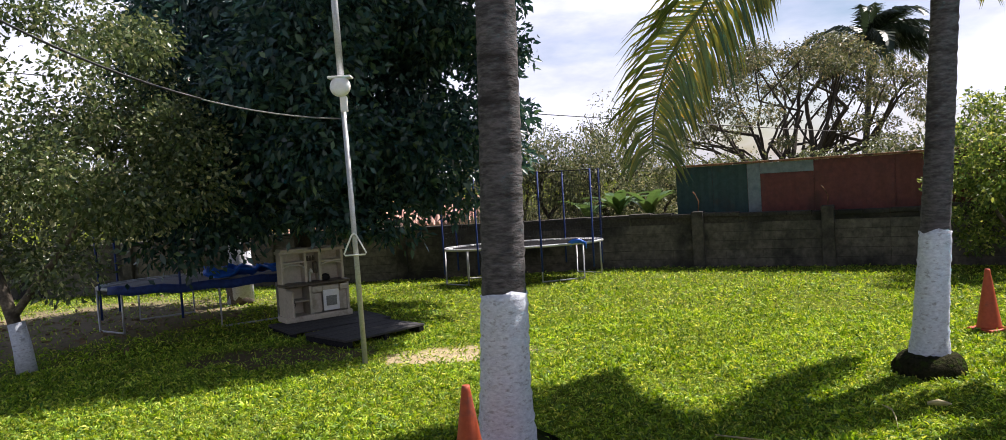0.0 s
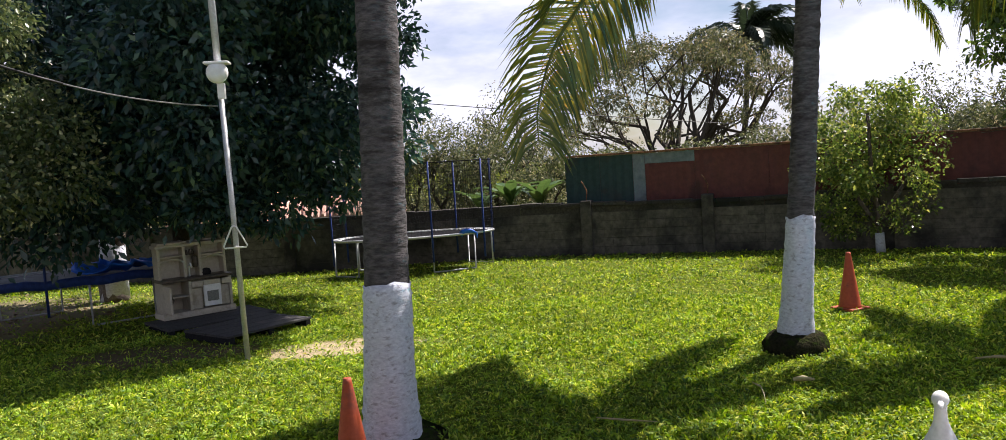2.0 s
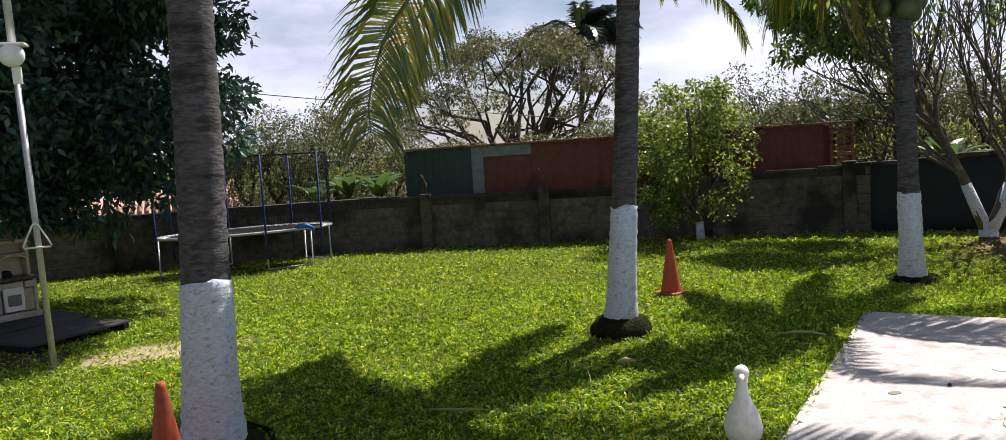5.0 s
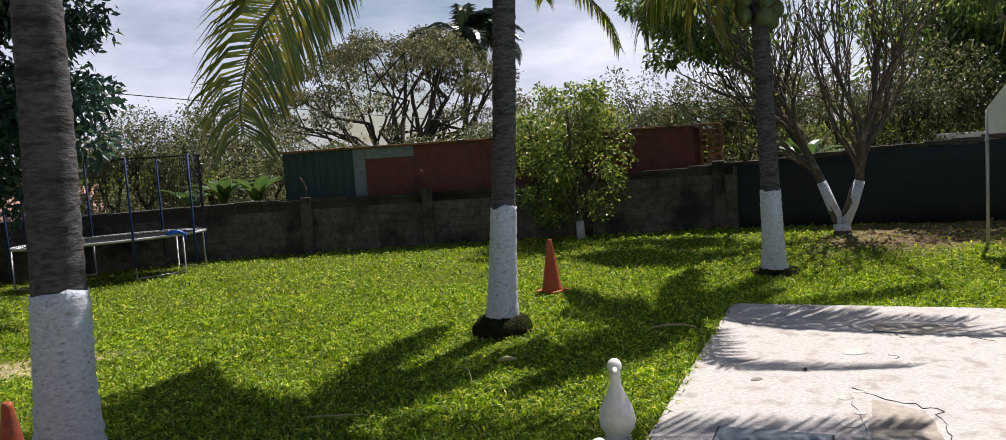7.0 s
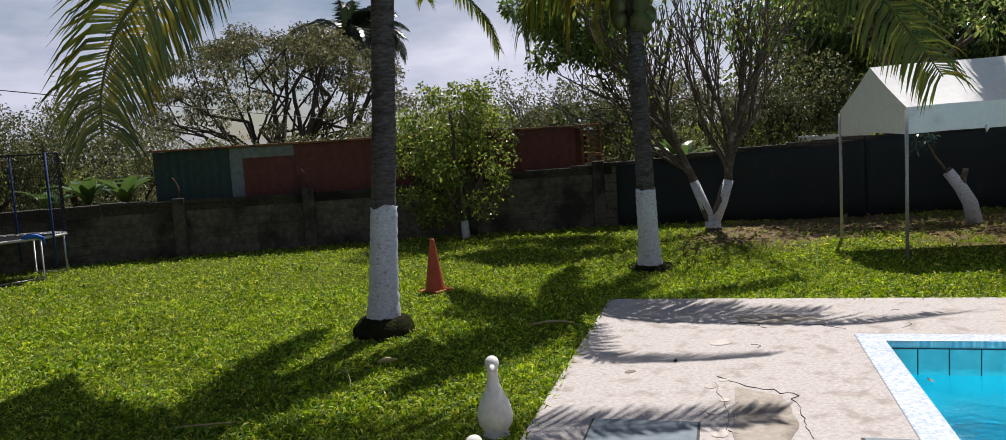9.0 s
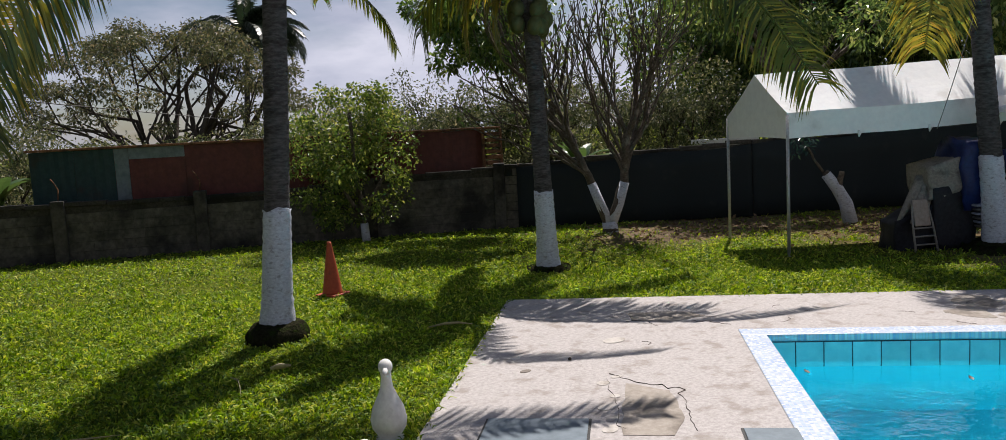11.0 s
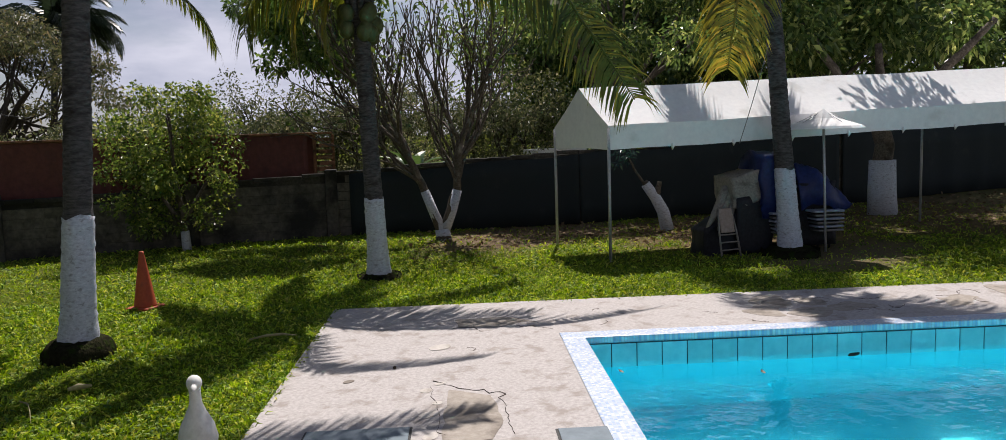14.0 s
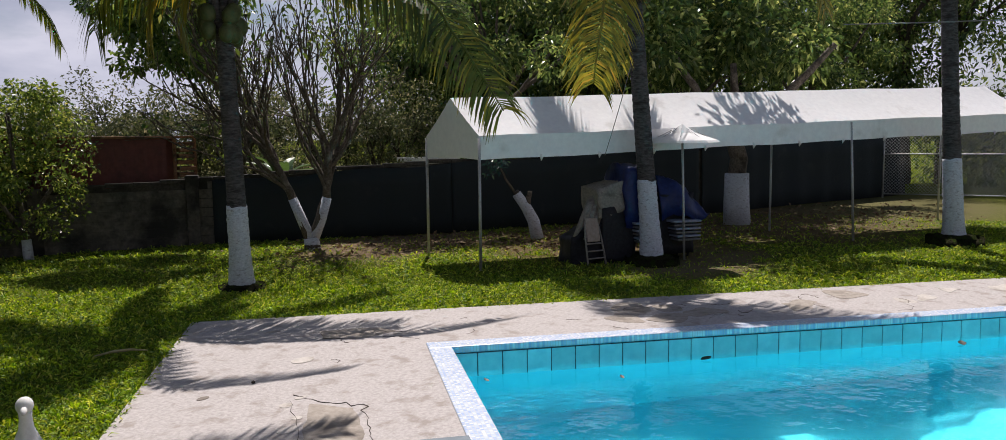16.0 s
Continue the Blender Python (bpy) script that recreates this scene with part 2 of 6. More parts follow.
L_FAR = leaf_mat("far_tree_leaf", (0.035, 0.050, 0.024), (0.125, 0.130, 0.055), 0.42, 0.32, (0.28, 0.23, 0.12), 0.22)
L_SCRUB = leaf_mat("scrub_leaf", (0.032, 0.048, 0.022), (0.130, 0.150, 0.060), 0.45, 0.28, (0.36, 0.33, 0.18), 0.22)
L_TALL = leaf_mat("tall_tree_leaf", (0.026, 0.060, 0.020), (0.135, 0.195, 0.055), 0.24, 0.44, (0.42, 0.45, 0.16), 0.20)
L_PALM = leaf_mat("palm_leaflet", (0.034, 0.060, 0.012), (0.125, 0.150, 0.022), 0.34, 0.30, (0.32, 0.28, 0.04), 0.18)
L_PALMDRY = leaf_mat("yellowing_palm_leaflet", (0.09, 0.11, 0.02), (0.29, 0.26, 0.04), 0.42, 0.45, (0.40, 0.27, 0.06), 0.2)
L_PALMFAR = leaf_mat("far_palm_leaflet", (0.016, 0.028, 0.014), (0.04, 0.06, 0.03), 0.4, 0.15)
L_BANANA = leaf_mat("banana_leaf", (0.04, 0.085, 0.025), (0.10, 0.165, 0.05), 0.35, 0.28, (0.30, 0.36, 0.20), 0.2)
L_GRASS = leaf_mat("grass_blade", (0.036, 0.105, 0.010), (0.275, 0.405, 0.034), 0.62, 0.32, (0.55, 0.55, 0.10), 0.22, patch=True)
L_LITTER = leaf_mat("fallen_leaf", (0.10, 0.065, 0.035), (0.26, 0.18, 0.10), 0.8, 0.1)


# ---- shapes ----
def bm_box(bm, c, s, rz=0.0, m=None, bevel=0.0):
    """A box of size s about c, turned rz degrees, its edges bevelled."""
    r = bmesh.ops.create_cube(bm, size=1.0, matrix=(m or Matrix()) @ pose(*c, 0, 0, rz) @ Matrix.Diagonal((*s, 1)))
    if bevel:
        es = list({e for v in r["verts"] for e in v.link_edges})
        bmesh.ops.bevel(bm, geom=es, offset=bevel, segments=2, affect="EDGES", profile=0.5)
    return bm


def bm_tube(bm, pts, radii, n=8, caps=True, flat=1.0):
    """A tube of n sides along pts, with a radius at each point."""
    pts = [Vector(p) for p in pts]
    rings, side = [], None
    for i, p in enumerate(pts):
        d = (pts[min(i + 1, len(pts) - 1)] - pts[max(i - 1, 0)]).normalized()
        if side is None:
            side = d.cross(Vector((0.13, 0.97, 0.2)) if abs(d.y) < 0.9 else Vector((1, 0, 0))).normalized()
        side = (side - d * side.dot(d)).normalized()
        up = d.cross(side)
        r = radii[i] if hasattr(radii, "__len__") else radii
        rings.append([bm.verts.new(p + side * math.cos(2 * math.pi * k / n) * r + up * math.sin(2 * math.pi * k / n) * r * flat) for k in range(n)])
    for a, b in zip(rings, rings[1:]):
        for k in range(n):
            bm.faces.new((a[k], a[(k + 1) % n], b[(k + 1) % n], b[k])).smooth = True
    if caps:
        bm.faces.new(rings[0][::-1])
        bm.faces.new(rings[-1])
    return bm


def bm_lathe(bm, profile, n=20, m=None):
    """A body turned about z from (radius, height) pairs."""
    m = m or Matrix()
    rings = [[bm.verts.new(m @ Vector((r * math.cos(2 * math.pi * k / n), r * math.sin(2 * math.pi * k / n), z))) for k in range(n)] for r, z in profile]
    for a, b in zip(rings, rings[1:]):
        for k in range(n):
            bm.faces.new((a[k], a[(k + 1) % n], b[(k + 1) % n], b[k])).smooth = True
    bm.faces.new(rings[0][::-1])
    bm.faces.new(rings[-1])
    return bm


def thing(name, place, rz=0.0, label="", category="", group="", kind=""):
    """An Empty at the base of a thing, which carries its parts."""
    ob = tagged(new(name), label, category, group, kind)
    ob.empty_display_size = 0.1
    ob.matrix_world = pose(*place, 0, 0, rz)
    return ob


def part(name, bm, material, parent=None, label=""):
    """Links a bmesh as one mesh object; its coordinates are the parent's own."""
    me = bpy.data.meshes.new(name)
    if isinstance(bm, tuple):
        me.from_pydata(*bm)
    else:
        bm.normal_update()
        bm.to_mesh(me)
        bm.free()
    me.materials.append(material)
    ob = new(name, me)
    if parent is not None:
        ob.parent = parent
    return tagged(ob, label)


def leaf_mesh(at, out, size, rng, droop=0.25, slim=0.42):
    """Many pointed blades as one from_pydata triple: at and out are n x 3 places and directions."""
    n = len(at)
    out = out / np.maximum(np.linalg.norm(out, axis=1, keepdims=True), 1e-6)
    a = rng.normal(size=(n, 3))
    side = np.cross(out, a)
    side /= np.maximum(np.linalg.norm(side, axis=1, keepdims=True), 1e-6)
    s = size * rng.uniform(0.6, 1.35, (n, 1))
    mid = at + out * s * 0.5
    tip = at + out * s
    tip[:, 2] -= droop * s[:, 0]
    v = np.stack([at, mid + side * s * slim * 0.5, tip, mid - side * s * slim * 0.5], 1).reshape(-1, 3)
    f = (np.arange(n)[:, None] * 4 + np.arange(4)[None]).tolist()
    return (v.tolist(), [], f)


def clump_leaves(clumps, n, size, seed, flat=0.75, shell=0.5, slim=0.42, droop=0.25):
    """Leaves spread over ragged clumps (x, y, z, r): denser towards the outside of each."""
    rng = np.random.default_rng(seed)
    c = np.array(clumps, float)
    w = c[:, 3] ** 2
    k = rng.choice(len(c), n, p=w / w.sum())
    d = rng.normal(size=(n, 3))
    d /= np.linalg.norm(d, axis=1, keepdims=True)
    rad = c[k, 3] * (shell + (1.08 - shell) * rng.random(n) ** 0.6) * (1 + 0.15 * rng.normal(size=n))
    at = c[k, :3] + d * rad[:, None] * np.array([1, 1, flat])
    out = d * 0.6 + rng.normal(size=(n, 3)) * 0.6 + np.array([0, 0, -0.15])
    return leaf_mesh(at, out, size, rng, droop, slim)


def branches(bm, start, way, length, radius, depth, rng, tips, spread=0.6, lift=0.12, fork=3, shrink=0.72, sides=6, taper=0.35, keep=0.78):
    """Limbs that part again and again; tips takes the ends of the last ones."""
    pts, rad, p, d = [], [], Vector(start), Vector(way).normalized()
    steps = 4
    for i in range(steps + 1):
        pts.append(p.copy())
        rad.append(radius * (1 - taper * i / steps))
        d = (d + Vector(rng.normal(size=3)) * 0.10 + Vector((0, 0, lift * 0.25))).normalized()
        p = p + d * length / steps
    bm_tube(bm, pts, rad, sides, caps=depth == 0)
    if depth == 0:
        tips.append(pts[-1])
        tips.append(pts[2])
        return
    for i in range(fork):
        a = rng.uniform(0, 2 * math.pi) if fork > 2 else i * math.pi + rng.uniform(-0.6, 0.6)
        ref = d.orthogonal().normalized()
        off = Matrix.Rotation(a, 3, d) @ ref
        nd = (d + off * spread * rng.uniform(0.6, 1.3) + Vector((0, 0, lift))).normalized()
        branches(bm, pts[-1] if i < 2 else pts[-2], nd, length * shrink * rng.uniform(0.8, 1.2), rad[-1] * keep, depth - 1, rng, tips, spread, lift, fork, shrink, max(4, sides - 1), taper, keep)


# ---- ground, deck and pool ----
POOL_U = Vector((0.640, -0.768, 0))     # along the far edge
POOL_V = Vector((-0.768, -0.640, 0))    # along the side edge, towards the terrace
SLAB = Vector((7.20, 7.50, 0))          # outer corner of the deck
RIM = Vector((7.60, 4.36, 0))           # outer corner of the mosaic rim
RIM_W = 0.25
POOL_L, POOL_W = 13.0, 5.6
DECK_Z = 0.035


def deck_point(a, b, z=0.0):
    """A place a metres along the deck's far edge and b metres towards the terrace."""
    p = SLAB + POOL_U * a + POOL_V * b
    return (p.x, p.y, z)


off = RIM - SLAB
RA, RB = off.dot(POOL_U), off.dot(POOL_V)


def ground_height(x, y):
    return 0.03 * noise.noise((x * 0.25, y * 0.25, 0.0)) - 0.01


def inside_deck(x, y, grow=0.0):
    d = Vector((x, y, 0)) - SLAB
    return d.dot(POOL_U) > -grow and d.dot(POOL_V) > -grow


def grass_mat():
    m = mat("lawn", (0.022, 0.045, 0.006), (0.190, 0.225, 0.022), 0.95, 11, 0.5, 1.0, depth=0.08, spec=0.0)
    t = m.node_tree
    p = t.nodes["Principled BSDF"]
    co = t.nodes.new("ShaderNodeNewGeometry").outputs["Position"]
    old = p.inputs["Base Color"].links[0].from_socket

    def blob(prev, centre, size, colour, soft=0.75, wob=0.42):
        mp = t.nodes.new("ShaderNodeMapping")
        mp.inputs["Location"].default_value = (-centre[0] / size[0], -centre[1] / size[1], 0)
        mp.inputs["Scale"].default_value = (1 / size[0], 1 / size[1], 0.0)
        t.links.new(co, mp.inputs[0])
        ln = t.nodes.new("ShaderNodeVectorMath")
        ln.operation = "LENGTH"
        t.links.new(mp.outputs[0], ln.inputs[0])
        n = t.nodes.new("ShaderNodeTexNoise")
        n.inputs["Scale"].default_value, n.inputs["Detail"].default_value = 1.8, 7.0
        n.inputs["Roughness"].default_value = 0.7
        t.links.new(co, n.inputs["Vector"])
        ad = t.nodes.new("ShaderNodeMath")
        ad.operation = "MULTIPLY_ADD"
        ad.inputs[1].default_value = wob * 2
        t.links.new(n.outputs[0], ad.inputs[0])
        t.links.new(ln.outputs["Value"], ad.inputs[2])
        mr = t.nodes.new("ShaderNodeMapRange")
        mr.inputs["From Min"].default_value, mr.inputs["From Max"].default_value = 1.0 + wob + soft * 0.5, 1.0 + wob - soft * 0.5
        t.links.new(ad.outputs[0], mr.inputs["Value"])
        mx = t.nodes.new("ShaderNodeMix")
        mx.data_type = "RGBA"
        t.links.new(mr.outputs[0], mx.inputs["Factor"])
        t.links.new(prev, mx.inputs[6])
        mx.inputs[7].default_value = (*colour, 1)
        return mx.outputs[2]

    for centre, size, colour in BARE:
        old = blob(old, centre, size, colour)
    t.links.new(old, p.inputs["Base Color"])
    return m


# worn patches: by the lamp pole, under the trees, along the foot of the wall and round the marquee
# the patch at (-3.3, 11.2) is darkened for the mango tree's shade
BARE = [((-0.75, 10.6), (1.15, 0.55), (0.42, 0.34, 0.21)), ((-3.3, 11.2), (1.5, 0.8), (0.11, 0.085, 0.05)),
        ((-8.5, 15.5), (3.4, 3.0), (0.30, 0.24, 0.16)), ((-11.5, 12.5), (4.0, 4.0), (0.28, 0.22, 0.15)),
        # under and beyond the marquee the soil tones are darkened for shade
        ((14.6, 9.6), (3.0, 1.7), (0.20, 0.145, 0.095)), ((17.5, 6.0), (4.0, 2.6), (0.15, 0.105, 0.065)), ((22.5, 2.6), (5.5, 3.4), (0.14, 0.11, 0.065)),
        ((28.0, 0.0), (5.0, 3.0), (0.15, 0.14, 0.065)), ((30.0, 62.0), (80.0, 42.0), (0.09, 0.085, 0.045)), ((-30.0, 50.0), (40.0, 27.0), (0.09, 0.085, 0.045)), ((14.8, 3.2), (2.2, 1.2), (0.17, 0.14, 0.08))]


def build_ground():
    """One sheet to the horizon, finer near by, with the pool's hole left open."""
    xs = sorted({*np.arange(-20, 36.01, 0.8).round(3).tolist(), *[s * v for v in (60, 110, 220, 600, 2500) for s in (-1, 1)]})
    ys = sorted({*np.arange(-8, 24.01, 0.8).round(3).tolist(), *[s * v for v in (40, 70, 130, 300, 900, 2500) for s in (-1, 1)]})
    verts, faces = [], []
    for j, y in enumerate(ys):
        for i, x in enumerate(xs):
            z = ground_height(x, y)
            if inside_deck(x, y, -0.3):
                z = -2.6
            far = math.hypot(x, y)
            if y > 24 and far > 45:
                z = -1.5
            verts.append((x, y, z))
    for j in range(len(ys) - 1):
        for i in range(len(xs) - 1):
            a = j * len(xs) + i
            faces.append((a, a + 1, a + 1 + len(xs), a + len(xs)))
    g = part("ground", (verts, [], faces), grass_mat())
    for f in g.data.polygons:
        f.use_smooth = True
    return tagged(g, "sunlit green lawn with worn bare patches of soil", "lawn", kind="structure")


ground = build_ground()


def slab_ring():
    """The deck as four plates round the pool, butted end to end, with a thickness."""
    ob = thing("pool_deck", (0, 0, 0), 0, "weathered pale concrete deck round the pool, stained and cracked", "pavement", kind="structure")
    far_a, near_b = 24.0, 14.0
    a0, b0 = RA, RB
    a1, b1 = RA + POOL_L + 2 * RIM_W, RB + POOL_W + 2 * RIM_W
    for (ua, ub, va, vb) in ((0, far_a, 0, b0), (0, a0, b0, near_b), (a1, far_a, b0, near_b), (a0, a1, b1, near_b)):
        bm = bmesh.new()
        lo = [bm.verts.new(deck_point(a, b, -0.25)) for a, b in ((ua, va), (ub, va), (ub, vb), (ua, vb))]
        hi = [bm.verts.new(deck_point(a, b, DECK_Z)) for a, b in ((ua, va), (ub, va), (ub, vb), (ua, vb))]
        bm.faces.new(hi)
        for k in range(4):
            bm.faces.new((lo[k], lo[(k + 1) % 4], hi[(k + 1) % 4], hi[k]))
        bmesh.ops.recalc_face_normals(bm, faces=bm.faces[:])
        part("deck_plate", bm, M_CONC, ob)
    return ob


deck = slab_ring()


def mosaic_mat():
    m = mat("mosaic_rim", (0.62, 0.66, 0.72), (0.74, 0.77, 0.82), 0.35, 30, 2, 0.1)
    t = m.node_tree
    p = t.nodes["Principled BSDF"]
    co = t.nodes.new("ShaderNodeTexCoord").outputs["Object"]
    br = t.nodes.new("ShaderNodeTexBrick")
    br.offset = 0.0
    br.inputs["Scale"].default_value = 1.0
    br.inputs["Brick Width"].default_value, br.inputs["Row Height"].default_value = 0.03, 0.03
    br.inputs["Mortar Size"].default_value = 0.0035
    br.inputs["Bias"].default_value = 0.1
    br.inputs["Color1"].default_value, br.inputs["Color2"].default_value = (0.80, 0.83, 0.88, 1), (0.34, 0.46, 0.70, 1)
    br.inputs["Mortar"].default_value = (0.55, 0.58, 0.62, 1)
    t.links.new(co, br.inputs["Vector"])
    t.links.new(br.outputs["Color"], p.inputs["Base Color"])
    return m


def build_pool():
    ang = math.degrees(math.atan2(POOL_U.y, POOL_U.x))
    ob = thing("swimming_pool", (RIM.x, RIM.y, 0), ang, "swimming pool with turquoise tiled walls and a mosaic rim", "pool", kind="structure")
    L, W, r = POOL_L + 2 * RIM_W, POOL_W + 2 * RIM_W, RIM_W
    mm = mosaic_mat()
    # own axes: x along the far edge, y minus = towards the terrace
    for c, s in (((L / 2, -r / 2), (L, r)), ((L / 2, -W + r / 2), (L, r)), ((r / 2, -W / 2), (r, W - 2 * r)), ((L - r / 2, -W / 2), (r, W - 2 * r))):
        part("mosaic_rim", bm_box(bmesh.new(), (c[0], c[1], DECK_Z - 0.055), (s[0], s[1], 0.13), bevel=0.012), mm, ob, "white and blue mosaic rim")
    bm = bmesh.new()
    d = -1.7
    v = [bm.verts.new(q) for q in ((r, -r, -0.02), (L - r, -r, -0.02), (L - r, r - W, -0.02), (r, r - W, -0.02), (r, -r, d), (L - r, -r, d), (L - r, r - W, d), (r, r - W, d))]
    for f in ((0, 1, 5, 4), (1, 2, 6, 5), (2, 3, 7, 6), (3, 0, 4, 7), (4, 5, 6, 7)):
        bm.faces.new([v[k] for k in f])
    bmesh.ops.recalc_face_normals(bm, faces=bm.faces[:])
    bmesh.ops.reverse_faces(bm, faces=bm.faces[:])
    part("basin", bm, M_POOL, ob, "turquoise pool basin")
    # two courses of tile round the waterline
    step = 0.27
    tile = bm_box(bmesh.new(), (0, 0, 0), (step - 0.010, 0.012, 0.355), bevel=0.003)
    first = part("tile", tile, M_POOLTILE, ob)
    first.matrix_basis = pose(r + step / 2, -r - 0.008, -0.215)
    spots = [pose(r + step * (k + 0.5), -r - 0.008, -0.215) for k in range(1, int((L - 2 * r) / step))]
    spots += [pose(r + 0.008, -r - step * (k + 0.5), -0.215, 0, 0, 90) for k in range(int((W - 2 * r) / step))]
    for m in spots:
        o = new("tile", first.data)
        o.parent, o.matrix_basis = ob, m
    bm = bmesh.new()
    bm_box(bm, (L / 2, -r - 0.001, -0.215), (L - 2 * r, 0.006, 0.37))
    bm_box(bm, (r + 0.001, -W / 2, -0.215), (0.006, W - 2 * r - 0.02, 0.37))
    part("tile_bed", bm, M_GROUT, ob)
    wm_ = bpy.data.materials.new("pool_water")
    wm_.use_nodes = True
    t = wm_.node_tree
    p = t.nodes["Principled BSDF"]
    p.inputs["Base Color"].default_value = (0.78, 0.97, 1.0, 1)
    p.inputs["Roughness"].default_value, p.inputs["IOR"].default_value = 0.02, 1.33
    p.inputs["Transmission Weight"].default_value = 1.0
    n = t.nodes.new("ShaderNodeTexNoise")
    n.inputs["Scale"].default_value, n.inputs["Detail"].default_value = 2.2, 4.0
    t.links.new(t.nodes.new("ShaderNodeNewGeometry").outputs["Position"], n.inputs["Vector"])
    b = t.nodes.new("ShaderNodeBump")
    b.inputs["Strength"].default_value, b.inputs["Distance"].default_value = 0.35, 0.05
    t.links.new(n.outputs[0], b.inputs["Height"])
    t.links.new(b.outputs[0], p.inputs["Normal"])
    bm = bmesh.new()
    bm.faces.new([bm.verts.new(q) for q in ((r, -r, -0.24), (r, r - W, -0.24), (L - r, r - W, -0.24), (L - r, -r, -0.24))])
    w = part("water", bm, wm_, ob, "clear rippled turquoise water")
    w.visible_shadow = False
    return ob


pool = build_pool()

# ---- boundary wall ----
WALL = [(-14.0, 20.6), (3.0, 18.85), (8.0, 16.45), (12.4, 13.6), (16.6, 9.6), (23.0, 5.4), (33.0, 0.4)]
WALL_H = [1.30, 1.24, 1.16, 1.42, 1.72, 1.95, 2.1]
BLOCK_L, BLOCK_H = 0.40, 0.20


def build_wall():
    out = []
    for i in range(len(WALL) - 1):
        a, b = Vector((*WALL[i], 0)), Vector((*WALL[i + 1], 0))
        d = b - a
        L, ang = d.length, math.degrees(math.atan2(d.y, d.x))
        w = thing("wall_%d" % (i + 1), (a.x, a.y, 0), ang, "old concrete block boundary wall, blackened by mould", "wall", kind="structure")
        h0, h1 = WALL_H[i], WALL_H[i + 1]
        bm = bmesh.new()   # own x along the wall, y minus = towards the lawn
        lo = [(0, 0.02), (L, 0.02), (L, 0.17), (0, 0.17)]
        vb = [bm.verts.new((x, y, -0.4)) for x, y in lo]
        vt = [bm.verts.new((x, y, (h0 if x == 0 else h1) - 0.07)) for x, y in lo]
        bm.faces.new(vt)
        for k in range(4):
            bm.faces.new((vb[k], vb[(k + 1) % 4], vt[(k + 1) % 4], vt[k]))
        part("wall_core", bm, M_MORTAR, w)
        bm = bmesh.new()   # capping course, uneven
        n = max(2, int(L / 0.5))
        rng = np.random.default_rng(40 + i)
        for k in range(n):
            x0, x1 = L * k / n, L * (k + 1) / n
            z = h0 + (h1 - h0) * (k + 0.5) / n + rng.uniform(-0.015, 0.02)
            bm_box(bm, ((x0 + x1) / 2, 0.085, z - 0.03), (x1 - x0 - 0.004, 0.25, 0.09), bevel=0.012)
        part("capping", bm, M_MORTAR, w, "dark mossy capping")
        out.append((w, L, h0, h1, i))
    return out


walls = build_wall()


def wall_at(s, i, y=0.0, z=0.0):
    return walls[i][0].matrix_world @ Vector((s, y, z))


def build_pillar(i, s, h, w=0.26):
    p = wall_at(s, i)
    ang = math.degrees(math.atan2(WALL[i + 1][1] - WALL[i][1], WALL[i + 1][0] - WALL[i][0]))
    bm = bm_box(bmesh.new(), (0, 0.06, h / 2 - 0.1), (w, 0.34, h + 0.2), bevel=0.02)
    ob = part("wall_pillar", bm, M_PILLAR)
    ob.matrix_world = pose(p.x, p.y, 0, 0, 0, ang)
    tagged(ob, "blackened concrete pillar of the boundary wall", "pillar", "wall pillars", "structure")


for i, s, h in ((0, 11.55, 1.32), (0, 8.2, 1.3), (0, 4.5, 1.3), (1, 1.6, 1.28), (1, 4.35, 1.3), (2, 2.4, 1.32), (3, 0.1, 1.5),):
    build_pillar(i, s, h)

# plain unseen wall added behind the camera to block sky light
tagged(part("wall_south", bm_box(bmesh.new(), (2.0, -7.5, 1.7), (34, 0.3, 4.2), rz=-30), M_REAR_WALL), "plain unseen wall added behind the camera to block sky light", "wall", kind="structure")


